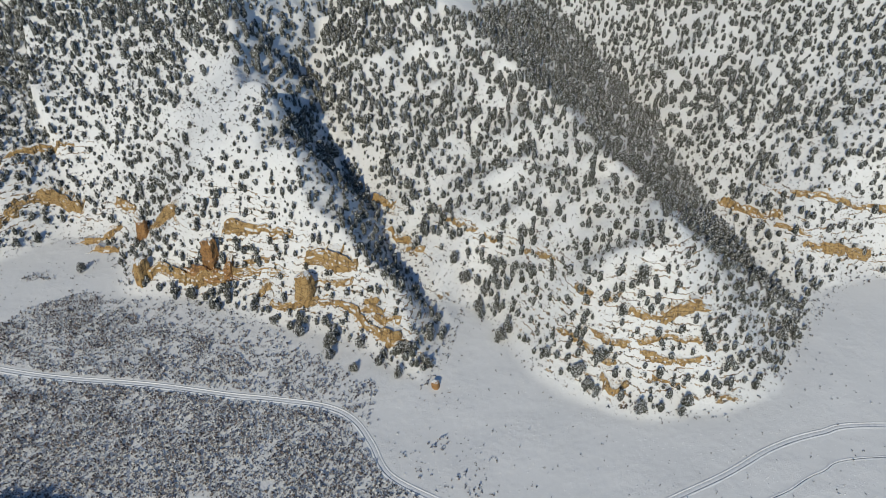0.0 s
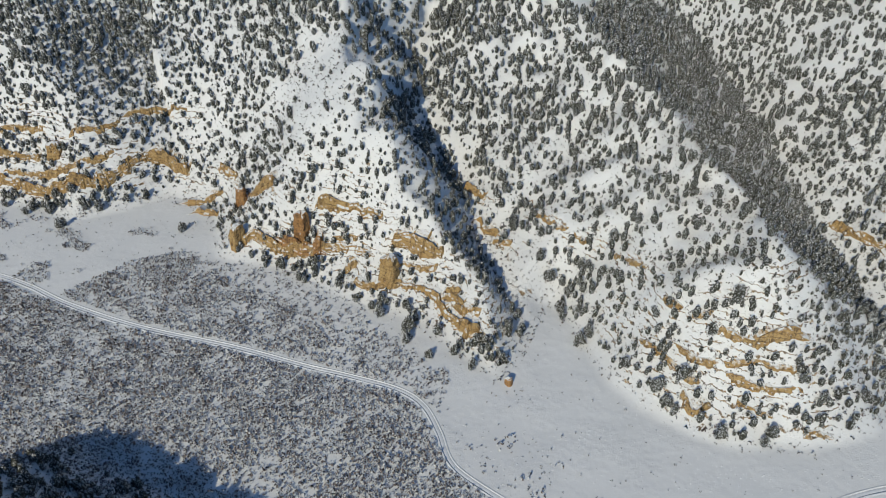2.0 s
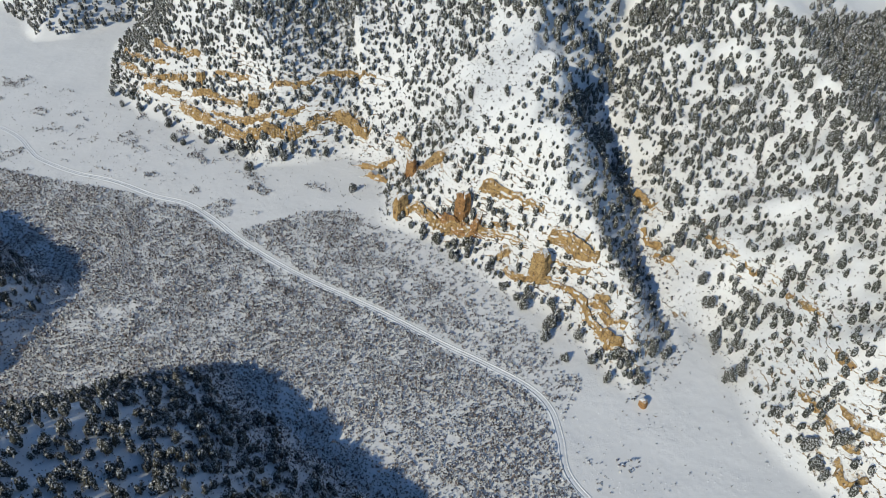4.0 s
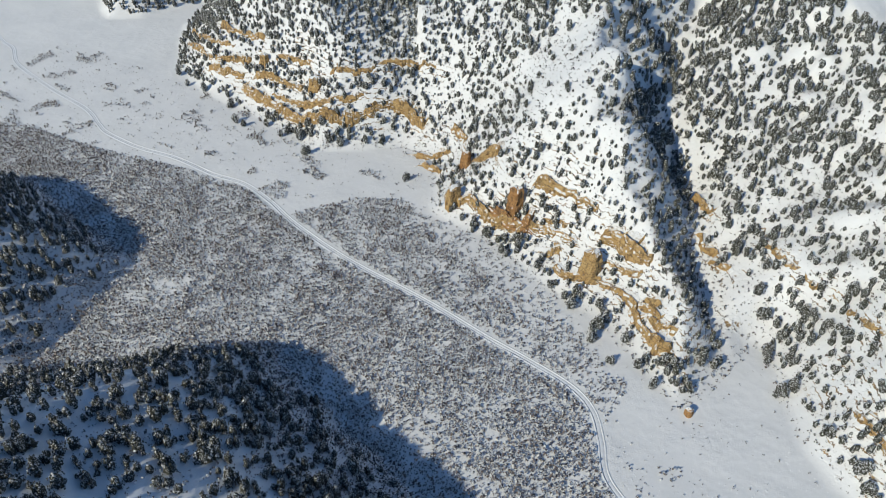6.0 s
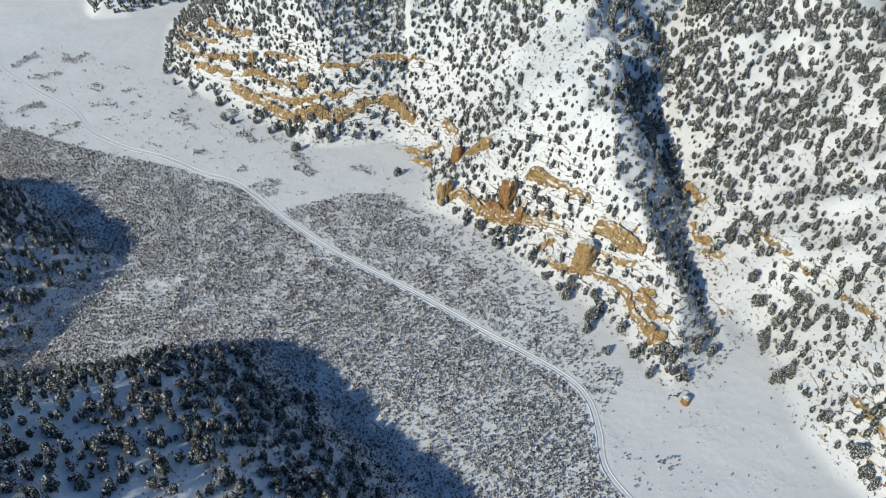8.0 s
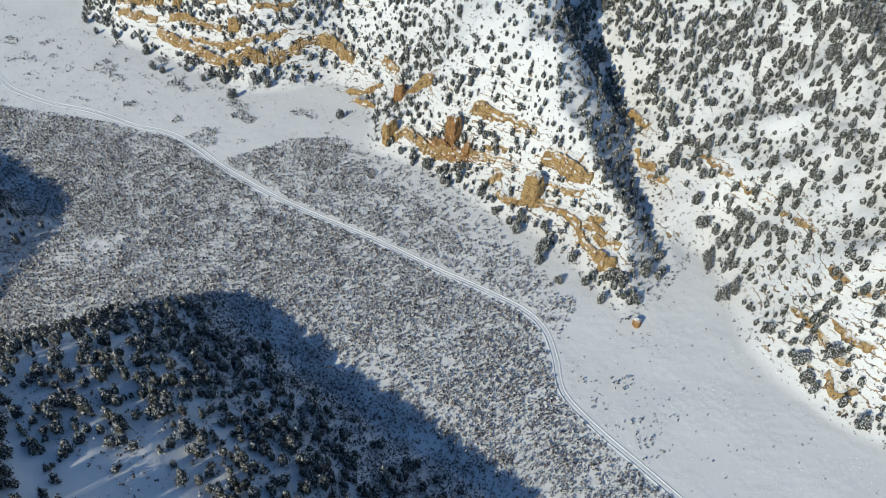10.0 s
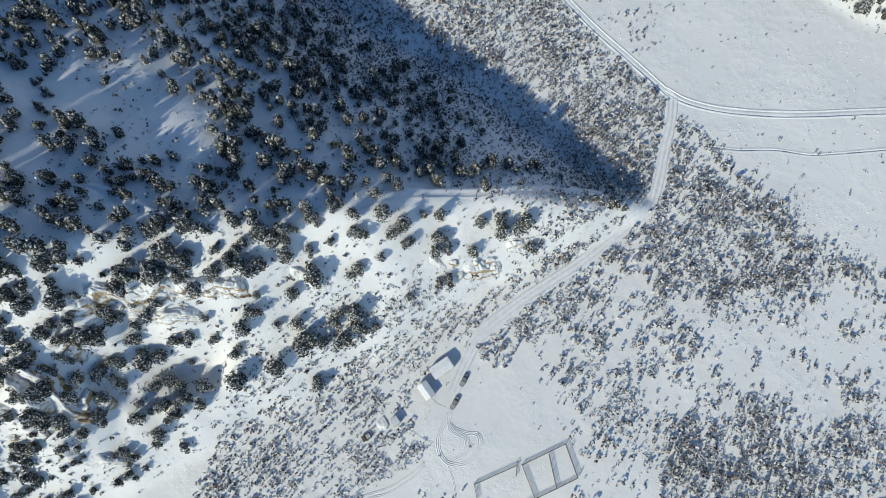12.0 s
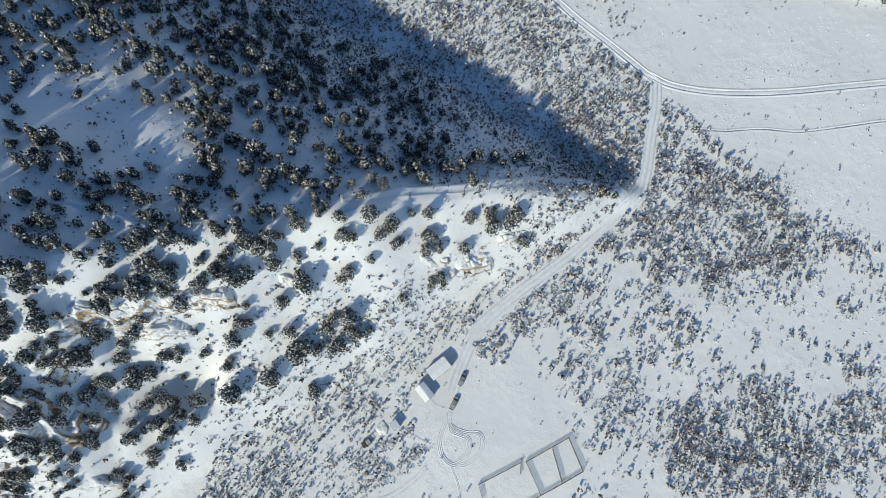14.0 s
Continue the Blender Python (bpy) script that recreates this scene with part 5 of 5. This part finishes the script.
def make_heap(at, wide, tall, seed):
    """A wind-packed heap of snow."""
    bm = bmesh.new()
    bmesh.ops.create_icosphere(bm, subdivisions=4, radius=1.0)
    for v in bm.verts:
        v.co *= 1 + 0.34 * noise.noise(v.co * 1.7 + Vector((seed, 0, 0))) + 0.12 * noise.noise(v.co * 4)
        v.co = Vector((v.co.x * wide / 2, v.co.y * wide * 0.38, max(v.co.z, -0.2) * tall))
    me = bpy.data.meshes.new("snow_heap")
    bm.to_mesh(me)
    bm.free()
    me.materials.append(SNOW)
    me.polygons.foreach_set("use_smooth", [True] * len(me.polygons))
    ob = new("snow_heap", me)
    ob.matrix_basis = pose(at[0], at[1], float(height(*at)), 0, 0, -35)
    tagged(ob, "rounded heap of clean snow beside the outhouse", "snow heap")


make_heap((-16.3, -9.9), 4.6, 0.6, 3)


# Tyre ruts where the pickups turned, and trodden paths.
def make_rut(line, half, label, deep=0.22, rim=0.24):
    """A narrow rut: a pressed groove between two low rims of pushed-up snow."""
    c = resampled(line, 0.5)
    n = normals_of(c)
    rows = []
    for u, z in ((-half - 0.22, -0.06), (-half, rim), (-half * 0.5, rim - deep), (half * 0.5, rim - deep), (half, rim), (half + 0.22, -0.06)):
        xy = c + n * (u + 0.04 * waves(c[:, 0], c[:, 1], 1.5, 70))[:, None]
        rows.append(np.column_stack([xy, height(xy[:, 0], xy[:, 1]) + 0.05 + z]))
    v = np.stack(rows, 1)
    tagged(mesh_object("track", v.reshape(-1, 3), sheet(len(c), 6), PACKED, smooth=True), label, "tyre track", kind="structure")


LOOP = [(1.3, 3.0), (1.6, -0.4), (4.6, -1.6), (8.6, -1.3), (11.6, -0.2), (13.6, -1.6), (14.2, -4.9), (13.2, -8.4), (10.4, -11.3), (6.9, -12.3), (3.4, -10.8), (1.1, -7.5), (0.5, -3.6), (0.7, 0.6), (1.0, 3.0)]
HUB = (7.4, -6.3)
for f in (1.0, 0.90):
    make_rut([(HUB[0] + (x - HUB[0]) * f, HUB[1] + (y - HUB[1]) * f) for x, y in LOOP], 0.22, "curved tyre rut in the snow", 0.18, 0.17)
for f in (0.0, 0.9):
    make_rut([(0.7 + f, 1.6), (2.6 + f * 0.6, -1.9 - f), (6.4 + f * 0.2, -2.4 - f), (9.6 - f, -3.0 - f * 0.4), (10.8 - f, -5.6), (10.4 - f, -8.6), (8.2, -11.2 + f)], 0.22, "curved tyre rut in the snow", 0.18, 0.17)
make_rut([(7.5, -12.8), (10.6, -16.1), (13.3, -20.3), (15, -24)], 0.12, "trodden path in the snow", 0.12, 0.12)
make_rut([(-6.0, 3.6), (-3.5, 2.7), (-0.5, 2.8)], 0.10, "trodden path in the snow", 0.1, 0.09)
make_rut([(-11.5, -8.4), (-9.2, -8.6), (-7.0, -8.1), (-3, -8.6), (0.4, -8.5)], 0.10, "trodden path in the snow", 0.1, 0.09)
for f in (0.0, 1.5):
    make_rut([(-16 + f, -36), (-12.2 + f * 0.9, -31.5 - f * 0.2), (-6.3 + f * 0.7, -26.1 - f * 0.6), (-2.2 + f * 0.6, -20.3 - f * 0.5), (0.1 + f * 0.4, -15.2 - f * 0.5)], 0.18, "tyre rut that fades into the snow")


def make_hummocks():
    """Low bumps where the snow has buried tufts of grass on the valley floor."""
    hx, hy = scattered(np.random.default_rng(77), -70, 190, 60, 205, 1.7, lambda x, y: np.where((behind_foot(x, y) < -2) & (along(x, y, ROUTE)[0] > 3) & (along(x, y, SIDE_ROAD)[0] > 3) & (along(x, y, ROUTE)[1] > 0), np.clip(0.30 + 0.45 * waves(x, y, 12, 81), 0.03, 0.8), 0))
    hrng = np.random.default_rng(78)
    a = np.arange(6) * 1.0472
    ring = np.column_stack([np.cos(a), np.sin(a), 0 * a])
    dome = np.vstack([ring - (0, 0, 0.25), ring * (0.62, 0.62, 1) + (0, 0, 0.6), [(0.05, 0, 0.9)]])
    tris = [(i, (i + 1) % 6, 6 + (i + 1) % 6) for i in range(6)] + [(i, 6 + (i + 1) % 6, 6 + i) for i in range(6)] + [(6 + i, 6 + (i + 1) % 6, 12) for i in range(6)]
    size = 0.12 + 0.26 * hrng.random(len(hx)) ** 2
    stretch = hrng.uniform(0.7, 1.4, (len(hx), 1, 3)) * (1, 1, 0.62)
    v = dome[None] * size[:, None, None] * stretch + np.stack([hx, hy, height(hx, hy)], -1)[:, None]
    f = np.array(tris)[None] + 13 * np.arange(len(hx))[:, None, None]
    tagged(mesh_object("snow_hummocks", v.reshape(-1, 3), f.reshape(-1, 3), SNOW, smooth=True), "small snow-covered tufts on the valley floor", "snow hummocks", kind="stuff")


make_hummocks()
for trail in ([(72, 141), (75.9, 135.2), (84.2, 128.8), (92.0, 121.5), (107.8, 113.6)], [(82.1, 148.0), (86.7, 138.7), (93.8, 128.8), (107.0, 121.6)], [(65.1, 131.6), (79.3, 130.7), (87.9, 128.3), (92, 121.5)]):
    make_rut(trail, 0.10, "faint line of footprints in the snow", 0.07, 0.05)
